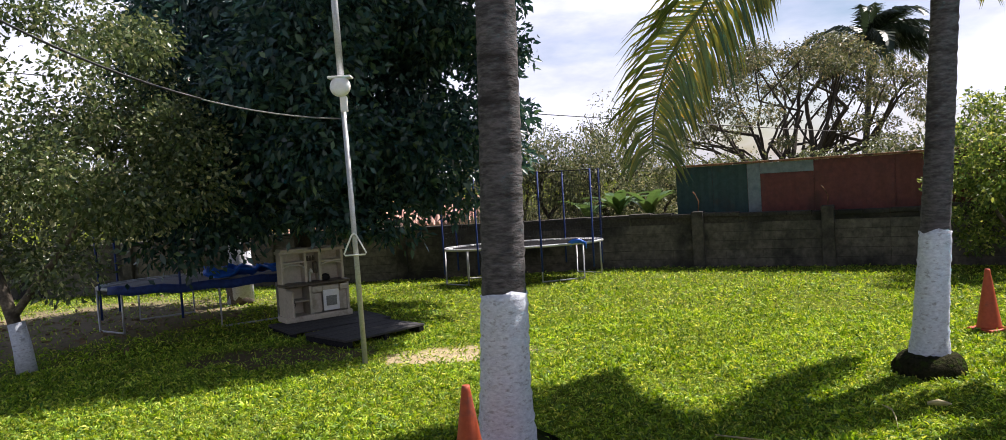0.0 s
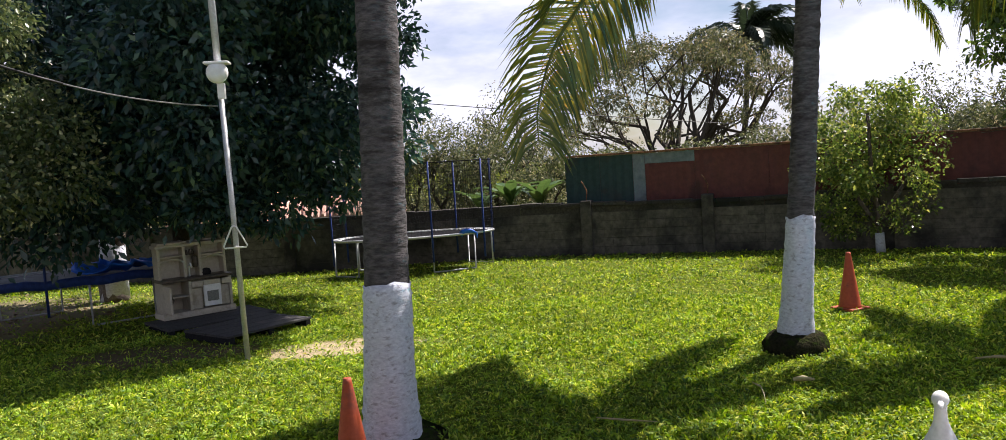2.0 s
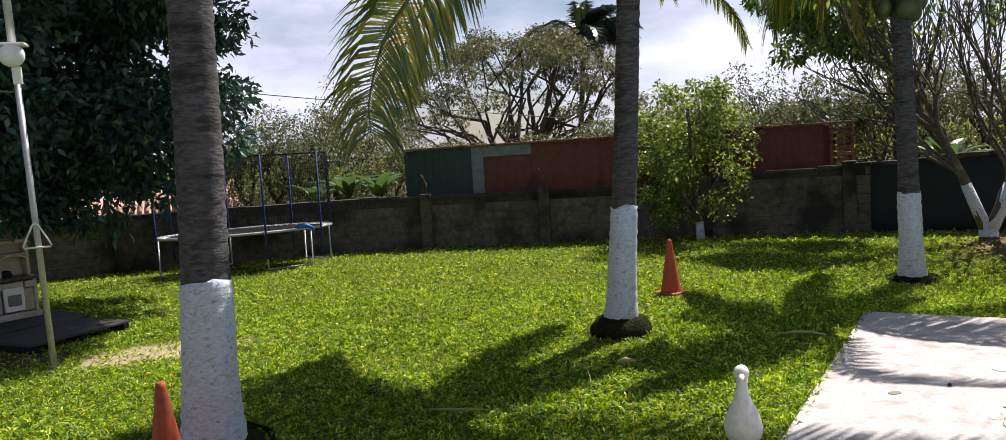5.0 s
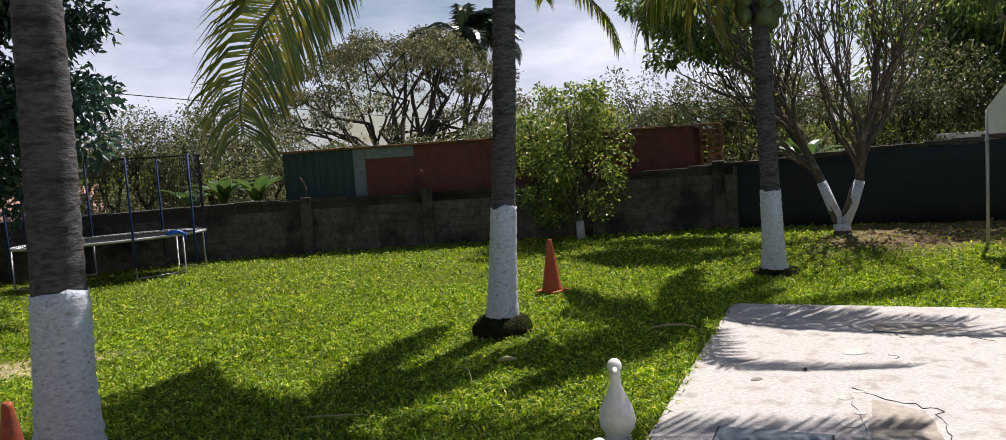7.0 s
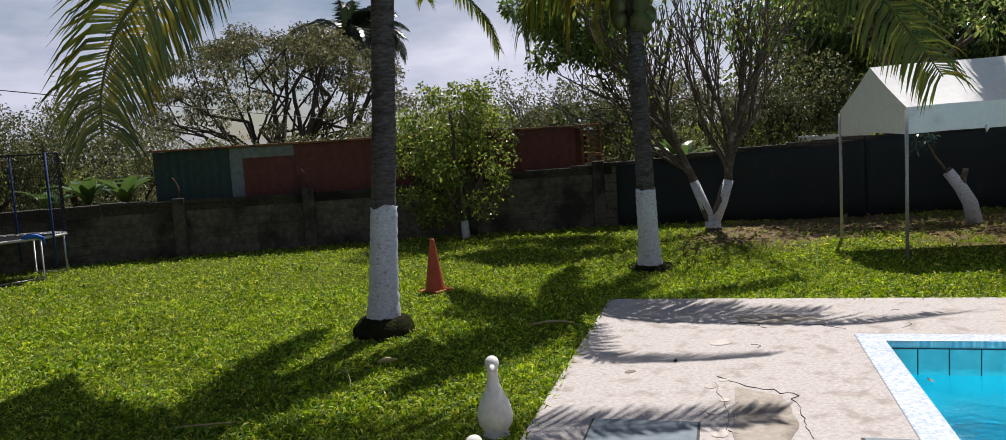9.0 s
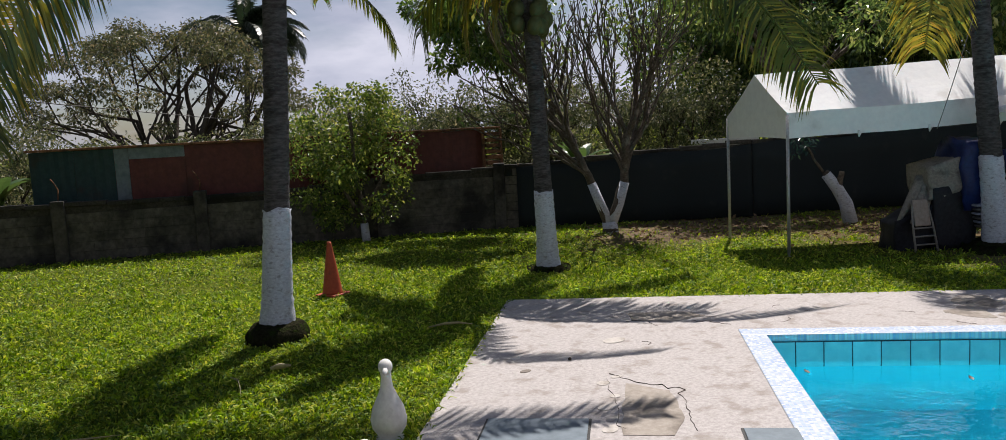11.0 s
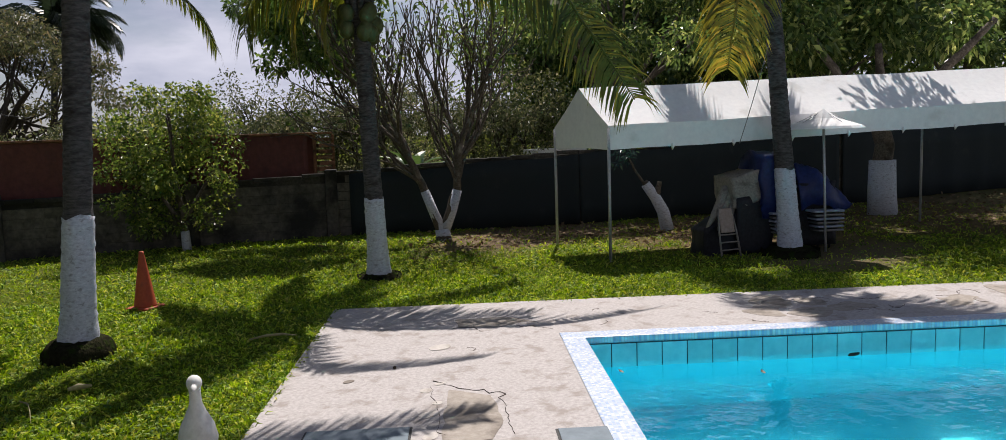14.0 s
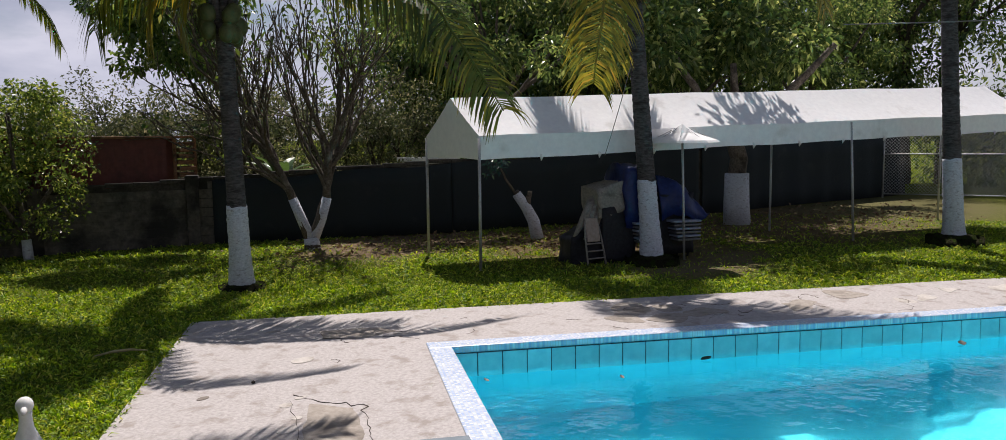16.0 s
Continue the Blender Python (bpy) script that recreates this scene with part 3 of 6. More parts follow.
# ---- shed behind the wall ----
def build_shed():
    a, b = Vector((4.20, 19.10, 0)), Vector((13.00, 14.10, 0))
    d = b - a
    L, ang = d.length, math.degrees(math.atan2(d.y, d.x))
    ob = thing("shed", (a.x, a.y, 0), ang, "long low shed of red and green painted metal sheets", "shed")
    H = 2.29

    def sheet(x0, x1, z0, z1, material, y=0.0, name="wall_sheet", label=""):
        bm = bmesh.new()
        n = max(2, int((x1 - x0) / 0.09))
        v0 = [bm.verts.new((x0 + (x1 - x0) * k / n, y + (0.004 if k % 2 else -0.004), z0)) for k in range(n + 1)]
        v1 = [bm.verts.new((x0 + (x1 - x0) * k / n, y + (0.004 if k % 2 else -0.004), z1)) for k in range(n + 1)]
        for k in range(n):
            bm.faces.new((v0[k], v0[k + 1], v1[k + 1], v1[k]))
        g = bmesh.ops.extrude_face_region(bm, geom=bm.faces[:])
        bmesh.ops.translate(bm, verts=[e for e in g["geom"] if isinstance(e, bmesh.types.BMVert)], vec=(0, 0.02, 0))
        bmesh.ops.recalc_face_normals(bm, faces=bm.faces[:])
        return part(name, bm, material, ob, label)

    sheet(0.0, 0.86, 0.3, H, M_GREEN, label="dark green sheet")
    sheet(0.87, 1.66, 0.3, H, M_GREEN, label="dark green sheet")
    sheet(1.67, 1.95, 0.3, H, M_GREYSHEET, label="grey sheet")
    sheet(1.96, 3.10, 2.05, H, M_GREYSHEET, label="grey sheet")
    sheet(1.96, 3.10, 0.3, 2.04, M_RED, label="dark red sheet")
    x = 3.11
    for w in (1.6, 1.7, 1.65, 1.5):
        x1 = min(x + w, L - 0.42)
        if x1 > x + 0.1:
            sheet(x, x1, 0.3, H, M_RED, label="dark red sheet")
        x = x1 + 0.01
    part("roof_edge", bm_box(bmesh.new(), (L / 2, 0.9, H + 0.03), (L + 0.1, 2.0, 0.05), bevel=0.01), M_RUST, ob, "rusty roof edge")
    part("back_wall", bm_box(bmesh.new(), (L / 2, 1.85, H / 2), (L, 0.06, H)), M_RED, ob)
    part("end_wall", bm_box(bmesh.new(), (0.02, 0.95, H / 2), (0.06, 1.8, H)), M_GREEN, ob)
    part("corner_post", bm_box(bmesh.new(), (L - 0.37, -0.02, H / 2), (0.07, 0.07, H), bevel=0.008), M_RUST, ob)
    for k in range(7):
        part("stacked_board", bm_box(bmesh.new(), (L - 0.15 + 0.015 * ((k * 7) % 3), 0.1, 1.36 + 0.135 * k), (0.34, 0.5, 0.085), bevel=0.012), M_RUST, ob)
    part("end_post", bm_box(bmesh.new(), (L + 0.06, 0.0, H / 2), (0.06, 0.06, H), bevel=0.008), M_RUST, ob)
    return ob


shed = build_shed()


# ---- palms ----
def frond(length, seed, droop=1.0, dense=104, width=0.95, blade=0.030):
    """One feather leaf along +x from its base: midrib and two rows of hanging leaflets."""
    rng = np.random.default_rng(seed)
    pts = []
    p, a = Vector((0, 0, 0)), radians(50)
    n = 14
    for i in range(n + 1):
        pts.append(p.copy())
        a -= radians(9.6) * droop * (0.6 + 0.8 * i / n)
        p = p + Vector((math.cos(a), 0.02 * math.sin(i + seed), math.sin(a))) * length / n
    bm = bmesh.new()
    bm_tube(bm, pts, [0.035 * (1 - 0.85 * i / n) + 0.003 for i in range(n + 1)], 5)
    verts, faces = [], []
    for k in range(dense):
        u = 0.10 + 0.90 * (k + 0.5) / dense
        i = min(int(u * n), n - 1)
        f = u * n - i
        base = pts[i].lerp(pts[i + 1], f)
        d = (pts[i + 1] - pts[i]).normalized()
        nrm = Vector((-d.z, 0, d.x))
        ln = width * (0.45 + 0.85 * math.sin(math.pi * min(1, u * 0.9 + 0.12))) * rng.uniform(0.8, 1.12)
        for s in (-1, 1):
            fall = rng.uniform(0.5, 1.05)
            o = (Vector((0, s, 0)) * 0.75 + d * (0.55 + 0.4 * u) + nrm * 0.18).normalized()
            o2 = (o * 0.6 + Vector((0, 0, -fall)) + d * 0.1).normalized()
            w = blade
            q0, q1, q2 = base, base + o * ln * 0.45, base + o * ln * 0.45 + o2 * ln * 0.6
            e = d * w
            b = len(verts)
            verts += [q0 - e * 0.5, q0 + e * 0.5, q1 + e, q1 - e, q2]
            faces += [(b, b + 1, b + 2, b + 3), (b + 3, b + 2, b + 4)]
    me = bpy.data.meshes.new("leaflets")
    me.from_pydata([tuple(v) for v in verts], [], faces)
    bm.from_mesh(me)
    bpy.data.meshes.remove(me)
    return bm


FROND_MESH = {}


def frond_mesh(key):
    if key not in FROND_MESH:
        length, seed, droop, dry, width = key
        o = part("frond", frond(length, seed, droop, width=width), L_PALMDRY if dry else L_PALM)
        FROND_MESH[key] = o.data
        bpy.data.objects.remove(o)
    return FROND_MESH[key]


def arched_frond(arc, seed, width, twist=0.0, gap=0.031, blade=0.0175, start=0.2):
    """A feather leaf whose midrib follows the arc; its leaflets stand out and then hang down. twist: degrees by which the blade is turned."""
    rng = np.random.default_rng(seed)
    q = [Vector(p) for p in arc]
    q = [q[0] * 2 - q[1]] + q + [q[-1] * 2 - q[-2]]
    pts = []
    for a, b, c, d in zip(q, q[1:], q[2:], q[3:]):
        for k in range(6):
            u = k / 6
            pts.append(0.5 * (2 * b + (c - a) * u + (2 * a - 5 * b + 4 * c - d) * u * u + (3 * b - a - 3 * c + d) * u ** 3))
    pts.append(q[-2])
    n = len(pts) - 1
    run = [0.0]
    for a, b in zip(pts, pts[1:]):
        run.append(run[-1] + (b - a).length)
    bm = bmesh.new()
    bm_tube(bm, pts, [0.034 * (1 - 0.86 * i / n) + 0.003 for i in range(n + 1)], 5)
    s, i, flat_ = run[-1] * start, 0, None
    while s < run[-1]:
        while run[i + 1] < s:
            i += 1
        u = s / run[-1]
        d = (pts[i + 1] - pts[i]).normalized()
        base = pts[i] + d * (s - run[i])
        if flat_ is None:
            flat_ = Matrix.Rotation(radians(twist), 3, d) @ d.cross(Vector((0, 0, 1))).normalized()
        flat_ = (flat_ - d * flat_.dot(d)).normalized()
        for side in (-1, 1):
            ln = width * (0.5 + 0.65 * math.sin(math.pi * min(1, 0.18 + u * 0.74))) * rng.uniform(0.78, 1.12)
            o = (flat_ * side * 0.9 + d * rng.uniform(0.4, 0.6) + Vector((0, 0, rng.uniform(-0.15, 0.15)))).normalized()
            o2 = (o * 0.75 + Vector((0, 0, -rng.uniform(0.35, 0.8)))).normalized()
            o3 = (o2 + Vector((0, 0, -0.45))).normalized()
            e = (d - o * d.dot(o)).normalized() * blade * rng.uniform(0.8, 1.15)
            q0, q1 = base, base + o * ln * 0.34
            q2 = q1 + o2 * ln * 0.36
            v = [bm.verts.new(p) for p in (q0 - e * 0.4, q0 + e * 0.4, q1 + e, q1 - e, q2 + e * 0.75, q2 - e * 0.75, q2 + o3 * ln * 0.30)]
            for f in ((0, 1, 2, 3), (3, 2, 4, 5), (5, 4, 6)):
                bm.faces.new([v[k] for k in f])
        s += gap * rng.uniform(0.85, 1.15)
    return bm


def build_palm(name, base, top, r0, r1, white, fronds, label, seed, coconuts=0, flare=1.35, arcs=(), root=(1.0, 1.0)):
    """A coconut palm: ringed trunk, limewashed below; each frond is (azimuth, length, droop, dry, raise).
    arcs: single fronds whose midrib runs through given places, as (places, dry, leaflet length, twist)."""
    ob = thing(name, base, 0, label, "palm tree", "coconut palms")
    b, t = Vector((0, 0, 0)), Vector(top) - Vector(base)
    rng = np.random.default_rng(seed)

    def centre(z):
        u = z / t.z
        return Vector((t.x * u + 0.02 * math.sin(3 * u), t.y * u + 0.02 * math.sin(2.3 * u), z))

    def rad(z):
        u = z / t.z
        r = r0 + (r1 - r0) * u
        return r * (1 + (flare - 1) * math.exp(-z / 0.35)) * (1 + 0.025 * math.sin(z * 41 + seed) + 0.02 * math.sin(z * 67))

    def piece(z0, z1, step, grow, jag):
        bm = bmesh.new()
        zs = np.arange(z0, z1 + step * 0.5, step)
        n = 20
        rings = []
        for q, z in enumerate(zs):
            c, r = centre(z), rad(z) + grow
            row = []
            for k in range(n):
                th_ = 2 * math.pi * k / n
                dz = jag * noise.noise((math.cos(th_) * 1.6, math.sin(th_) * 1.6, seed * 3.1)) if q == len(zs) - 1 else 0
                rr = r * (1 + 0.035 * noise.noise((math.cos(th_) * 1.3 + seed, math.sin(th_) * 1.3, z * 2.4)))
                row.append(bm.verts.new((c.x + rr * math.cos(th_), c.y + rr * math.sin(th_), z + dz)))
            rings.append(row)
        for a_, b_ in zip(rings, rings[1:]):
            for k in range(n):
                bm.faces.new((a_[k], a_[(k + 1) % n], b_[(k + 1) % n], b_[k])).smooth = True
        bm.faces.new(rings[-1])
        return bm

    part("trunk", piece(-0.1, t.z, 0.05, 0.0, 0.0), M_BARK_PALM, ob, "ringed grey-brown trunk")
    part("limewash", piece(0.0, white, 0.05, 0.012, 0.05), M_LIME, ob, "white limewash, scuffed")
    mound = bmesh.new()
    rw, rh = root
    prof = [(rad(0) * 1.85 * rw, -0.08 - base[2]), (rad(0) * 1.72 * rw, 0.06 * rh - base[2] * 0.8), (rad(0) * 1.62 * rw, 0.0), (rad(0) * 1.45 * rw, 0.04 * rh), (rad(0) * 1.2 * rw, 0.07 * rh), (rad(0) * 0.9, 0.075 * rh)]
    bm_lathe(mound, prof, 26)
    for v in mound.verts:
        v.co += Vector((noise.noise(v.co * 12), noise.noise(v.co * 12 + Vector((9, 0, 0))), 0.7 * noise.noise(v.co * 14 + Vector((seed, 0, 4))))) * 0.035
    part("root_mound", mound, M_MOUND, ob, "mat of roots, coloured dark for the shade on it")
    for k, (az, ln, dr, dry, up, *wide) in enumerate(fronds):
        o = new("frond", frond_mesh((ln, 3 + (k * 5 + seed) % 4, dr, dry, wide[0] if wide else 0.95)))
        o.parent = ob
        o.matrix_basis = pose(t.x, t.y, t.z - 0.05, 0, -up, az)
    for k, (arc, dry, wide, *turn) in enumerate(arcs):
        part("frond", arched_frond([Vector(p) - Vector(base) for p in arc], seed * 17 + k, wide, *turn), L_PALMDRY if dry else L_PALM, ob)
    bm = bmesh.new()
    for k in range(10):
        a = 2 * math.pi * k / 10 + 0.3
        s = Vector((t.x + math.cos(a) * r1 * 0.8, t.y + math.sin(a) * r1 * 0.8, t.z - 0.45))
        bm_tube(bm, [s, s + Vector((math.cos(a) * 0.10, math.sin(a) * 0.10, 0.35)), s + Vector((math.cos(a) * 0.30, math.sin(a) * 0.30, 0.62))], [0.06, 0.05, 0.02], 6)
    part("leaf_base", bm, M_BARK_PALM, ob)
    for k in range(coconuts):
        a = rng.uniform(0, 2 * math.pi)
        nb = bmesh.new()
        bmesh.ops.create_icosphere(nb, subdivisions=2, radius=0.115, matrix=pose(t.x + math.cos(a) * 0.24, t.y + math.sin(a) * 0.24, t.z - 0.28 - rng.uniform(0, 0.38)) @ Matrix.Diagonal((1, 1, 1.22, 1)))
        for f in nb.faces:
            f.smooth = True
        part("coconut", nb, L_BUSH_NUT, ob, "green coconut")
    return ob


L_BUSH_NUT = mat("coconut_husk", (0.05, 0.065, 0.025), (0.10, 0.11, 0.04), 0.6, 12, 5, 0.2)


def ring(seed, n, skip=(), length=3.6):
    rng = np.random.default_rng(seed)
    out = []
    for k in range(n):
        az = 360 * k / n + rng.uniform(-10, 10)
        if any(abs((az - s + 180) % 360 - 180) < w for s, w in skip):
            continue
        out.append((az, [length, length * 0.9][k % 2], [0.55, 0.8, 1.0][k % 3], False, [38, 22, 6][k % 3], 0.62))
    return out


LAB = "coconut palm with a limewashed lower trunk, standing on the lawn"
build_palm("coconut_palm", (-0.09, 6.62, 0), (0.10, 6.75, 5.7), 0.198, 0.150, 1.36, ring(1, 14, length=3.8), LAB, 1, flare=1.32)
C2, C3, C4 = (4.65, 8.14, 4.62), (9.18, 8.86, 4.38), (13.96, 4.24, 5.0)
build_palm("coconut_palm", (4.376, 8.286, 0.13), (4.653, 8.136, 4.55), 0.150, 0.128, 1.36,
           ring(2, 16, ((157, 20), (-45, 40))) + [(175, 3.4, 0.7, False, -5)], LAB, 2, 8, root=(0.98, 1.0),
           arcs=[([C2, (3.9, 8.4, 5.2), (3.0, 8.6, 5.1), (2.42, 8.89, 4.16), (2.0, 9.0, 3.56), (1.78, 9.06, 2.91), (1.76, 9.08, 2.5)], False, 1.0, 60),
                 ([C2, (4.0, 8.7, 5.1), (3.2, 9.3, 4.9), (2.70, 9.5, 4.15), (2.35, 9.6, 3.55), (2.2, 9.65, 2.95)], True, 0.7, 60),
                 ([C2, (5.1, 8.3, 4.95), (5.75, 8.55, 4.2), (6.3, 8.62, 3.75), (6.55, 8.68, 3.35)], False, 0.5, 45),
                 ([C2, (5.6, 7.6, 5.5), (6.9, 6.3, 5.4), (7.75, 4.9, 4.3)], False, 0.55)])
build_palm("coconut_palm", (9.24, 8.78, 0), (9.18, 8.86, 4.40), 0.145, 0.120, 1.24,
           ring(3, 16, ((-70, 75), (137, 40))), LAB, 3, 22,
           arcs=[([C3, (9.6, 8.0, 4.95), (10.31, 6.2, 4.29), (10.39, 5.67, 3.72), (10.47, 5.26, 3.12), (10.56, 4.95, 2.6)], False, 0.95, 45),
                 ([C3, (9.75, 8.2, 4.95), (10.3, 7.3, 4.75), (10.65, 6.5, 4.2)], True, 0.62),
                 ([C3, (9.65, 8.45, 4.8), (10.05, 7.9, 4.75), (10.35, 7.45, 4.35)], True, 0.66),
                 ([C3, (9.0, 8.2, 5.1), (8.55, 7.4, 5.4), (8.8, 6.6, 5.0), (8.95, 5.85, 4.15)], False, 0.34),
                 ([C3, (8.75, 9.35, 4.72), (8.35, 9.85, 4.62), (8.12, 10.12, 4.25), (8.05, 10.2, 3.8)], False, 1.1),
                 ([C3, (8.85, 9.25, 4.6), (8.6, 9.5, 4.5), (8.5, 9.6, 4.1), (8.5, 9.6, 3.7)], True, 0.95),
                 ([C3, (8.98, 9.08, 4.5), (8.8, 9.28, 4.15), (8.85, 9.2, 3.55)], True, 0.85),
                 ([C3, (10.3, 8.9, 5.6), (11.7, 8.6, 5.6), (12.9, 8.2, 5.0)], False, 0.5),
                 ([C3, (10.0, 9.3, 5.6), (11.2, 9.9, 5.6), (12.2, 10.3, 5.0)], False, 0.5)])
build_palm("coconut_palm", (14.10, 3.90, 0), (13.96, 4.24, 5.1), 0.165, 0.13, 1.46,
           ring(4, 7, ((150, 50), (-75, 25))) + [(60, 3.4, 0.6, False, -10), (20, 3.6, 0.6, False, -4)], LAB, 4, 10, root=(1.25, 2.0),
           arcs=[([C4, (13.5, 4.5, 5.05), (12.6, 4.2, 4.7), (12.33, 4.15, 4.11), (12.26, 4.23, 3.43), (12.28, 4.29, 3.05)], True, 0.84),
                 ([C4, (14.0, 3.2, 5.35), (13.7, 2.0, 5.1), (13.51, 1.25, 4.5), (13.43, 1.06, 4.0)], True, 0.6)])
build_palm("coconut_palm", (18.90, -0.85, 0), (18.92, -0.55, 5.6), 0.175, 0.14, 1.70, ring(5, 9) + [(-95, 3.4, 0.65, False, -45)], LAB, 5, 8, root=(1.3, 2.5))


# ---- trees ----
def build_tree(name, base, limbs, bark, leaf, clumps, n, size, label, category="tree", seed=0, white=None, slim=0.42, twigs=None, leafy=0.8, flat=0.8, group="", droop=0.25):
    """Trunk and limbs as given polylines [(points, r0, r1)], a crown of leaves over clumps, all in world metres."""
    ob = thing(name, base, 0, label, category, group)
    o = Vector(base)
    bm = bmesh.new()
    rng = np.random.default_rng(seed)
    for pts, r0, r1 in limbs:
        fine, q = [], [Vector(p) - o for p in pts]
        for a, b in zip(q, q[1:]):
            for k in range(4):
                fine.append(a.lerp(b, k / 4) + Vector(rng.normal(size=3)) * r0 * 0.12)
        fine.append(q[-1])
        m = len(fine) - 1
        bm_tube(bm, fine, [r0 + (r1 - r0) * k / m for k in range(m + 1)], 9)
    tips = []
    for (p, d, ln, r, dep, kw) in (twigs or ()):
        branches(bm, Vector(p) - o, d, ln, r, dep, rng, tips, **kw)
    part("trunk", bm, bark, ob)
    if white:
        bm = bmesh.new()
        for pts, r0, r1 in white:
            q = [Vector(p) - o for p in pts]
            m = len(q) - 1
            bm_tube(bm, q, [r0 + (r1 - r0) * k / m for k in range(m + 1)], 12)
        part("limewash", bm, M_LIME, ob, "white limewash")
    cl = [(c[0] - o.x, c[1] - o.y, c[2] - o.z, c[3]) for c in clumps] + [(t.x, t.y, t.z, 0.28) for t in tips if leaf and twigs and rng.random() < leafy]
    if leaf and cl:
        part("crown", clump_leaves(cl, n, size, seed + 7, slim=slim, flat=flat, droop=droop), leaf, ob)
    return ob


def blob_clumps(seed, n, lo, hi, r, hole=None):
    """n clumps scattered in a box, for uneven crowns."""
    rng = np.random.default_rng(seed)
    out = []
    while len(out) < n:
        p = rng.uniform(lo, hi)
        if hole and hole(p):
            continue
        out.append((*p, r * rng.uniform(0.6, 1.4)))
    return out


def dome(c, s):
    """Keeps clumps inside an ellipsoid of half sizes s about c."""
    return lambda p: ((p[0] - c[0]) / s[0]) ** 2 + ((p[1] - c[1]) / s[1]) ** 2 + ((p[2] - c[2]) / s[2]) ** 2 > 1


def shades(c, x, y, z, r):
    """True where a clump's shadow falls within r of a point."""
    k = (c[2] - z) / SUN.z
    return c[2] > z and math.hypot(c[0] - SUN.x * k - x, c[1] - SUN.y * k - y) < r


big = blob_clumps(11, 130, (-10, 11.4, 1.6), (1.6, 18.6, 10), 0.8, dome((-4.4, 15.0, 4.9), (4.35, 3.3, 4.3)))
big += blob_clumps(19, 48, (-1.9, 13.6, 2.5), (0.5, 16.4, 7.4), 0.55)
big += blob_clumps(20, 16, (-3.7, 14.0, 1.85), (-0.6, 16.0, 2.35), 0.40)
big += blob_clumps(16, 34, (-8.3, 13.4, 2.4), (-1.8, 16.6, 3.6), 0.7)
big = [c for c in big if c[0] > -0.41 * c[1] and not shades(c, -6.9, 11.6, 3.4, 1.9) and not shades(c, -5.75, 17.0, 1.0, 1.2)]
# unseen clumps added overhead to shade ground between the trampoline and the lamp pole
rl = np.random.default_rng(18)
for k in range(64):
    gx = rl.uniform(-6.4, -2.4)
    gy = rl.uniform(9.25 + 0.42 * max(0.0, gx + 5.2), 12.8)
    z = rl.uniform(6.6, 7.9)
    big.append((gx + z * SUN.x / SUN.z, gy + z * SUN.y / SUN.z, z, rl.uniform(0.45, 0.75)))
build_tree("mango_tree", (-3.95, 15.7, 0), [([(-3.95, 15.7, -0.1), (-3.9, 15.65, 1.5), (-3.85, 15.6, 3.4), (-3.8, 15.3, 6.0), (-3.9, 15.1, 8.0)], 0.25, 0.10),
           ([(-3.88, 15.6, 2.4), (-4.9, 15.1, 4.2), (-5.9, 14.6, 5.4)], 0.15, 0.05), ([(-3.85, 15.6, 3.0), (-2.6, 15.2, 4.6), (-1.2, 15.0, 6.0)], 0.15, 0.05), ([(-3.85, 15.6, 3.3), (-3.2, 14.2, 5.2), (-2.0, 13.0, 6.6), (-0.6, 12.6, 7.2)], 0.13, 0.04)],
           M_BARK_DARK, L_MANGO, big, 190000, 0.15, "large dense dark green mango tree shading the lawn", seed=1, slim=0.48, droop=0.15)
left = [c for c in blob_clumps(12, 60, (-11.5, 9.5, 1.4), (-4.2, 14.5, 5.6), 0.5, dome((-7.0, 11.9, 3.2), (2.6, 2.2, 2.3))) if not (c[0] < -7.3 and c[2] > 3.9)]
build_tree("shade_tree", (-6.87, 11.2, 0), [([(-6.87, 11.2, -0.1), (-6.95, 11.2, 0.6), (-7.2, 11.3, 1.3), (-7.6, 11.4, 2.6), (-8.0, 11.6, 4.2)], 0.11, 0.05), ([(-6.98, 11.2, 0.8), (-6.3, 11.5, 1.8), (-5.6, 11.8, 3.0)], 0.06, 0.03)],
           M_BARK, L_LEFT, left, 42000, 0.082, "small broadleaf tree with sunlit olive leaves and a limewashed stem", seed=2, slim=0.55, droop=0.1, white=[([(-6.87, 11.2, 0), (-6.9, 11.2, 0.35), (-6.96, 11.2, 0.72)], 0.14, 0.115)])
build_tree("limewashed_tree", (-5.75, 17.1, 0), [([(-5.75, 17.1, -0.1), (-5.72, 17.1, 0.8), (-5.7, 17.1, 1.6)], 0.27, 0.22), ([(-5.72, 17.1, 1.4), (-6.2, 17.2, 2.4), (-6.8, 17.4, 3.6)], 0.14, 0.06), ([(-5.7, 17.1, 1.4), (-5.2, 17.1, 2.5), (-4.8, 17.0, 3.8)], 0.14, 0.06), ([(-5.9, 16.9, 1.5), (-6.9, 16.2, 1.85), (-7.9, 15.9, 1.9)], 0.05, 0.02)],
           M_BARK, L_MANGO, [c for c in blob_clumps(13, 16, (-7.6, 16, 2.4), (-4.2, 18.4, 4.6), 0.6) if not shades(c, -5.75, 17.0, 1.0, 0.9)], 4000, 0.16, "stout tree with a bright limewashed trunk behind the trampoline", seed=3, white=[([(-5.75, 17.1, 0), (-5.72, 17.1, 0.8), (-5.7, 17.1, 1.55)], 0.285, 0.23)])
bush = blob_clumps(14, 120, (7.8, 13.7, 0.50), (11.2, 16.2, 3.5), 0.23, dome((9.45, 14.95, 1.85), (1.5, 1.15, 1.60)))
bush += blob_clumps(17, 14, (9.0, 14.6, 2.9), (10.1, 15.3, 3.5), 0.13)
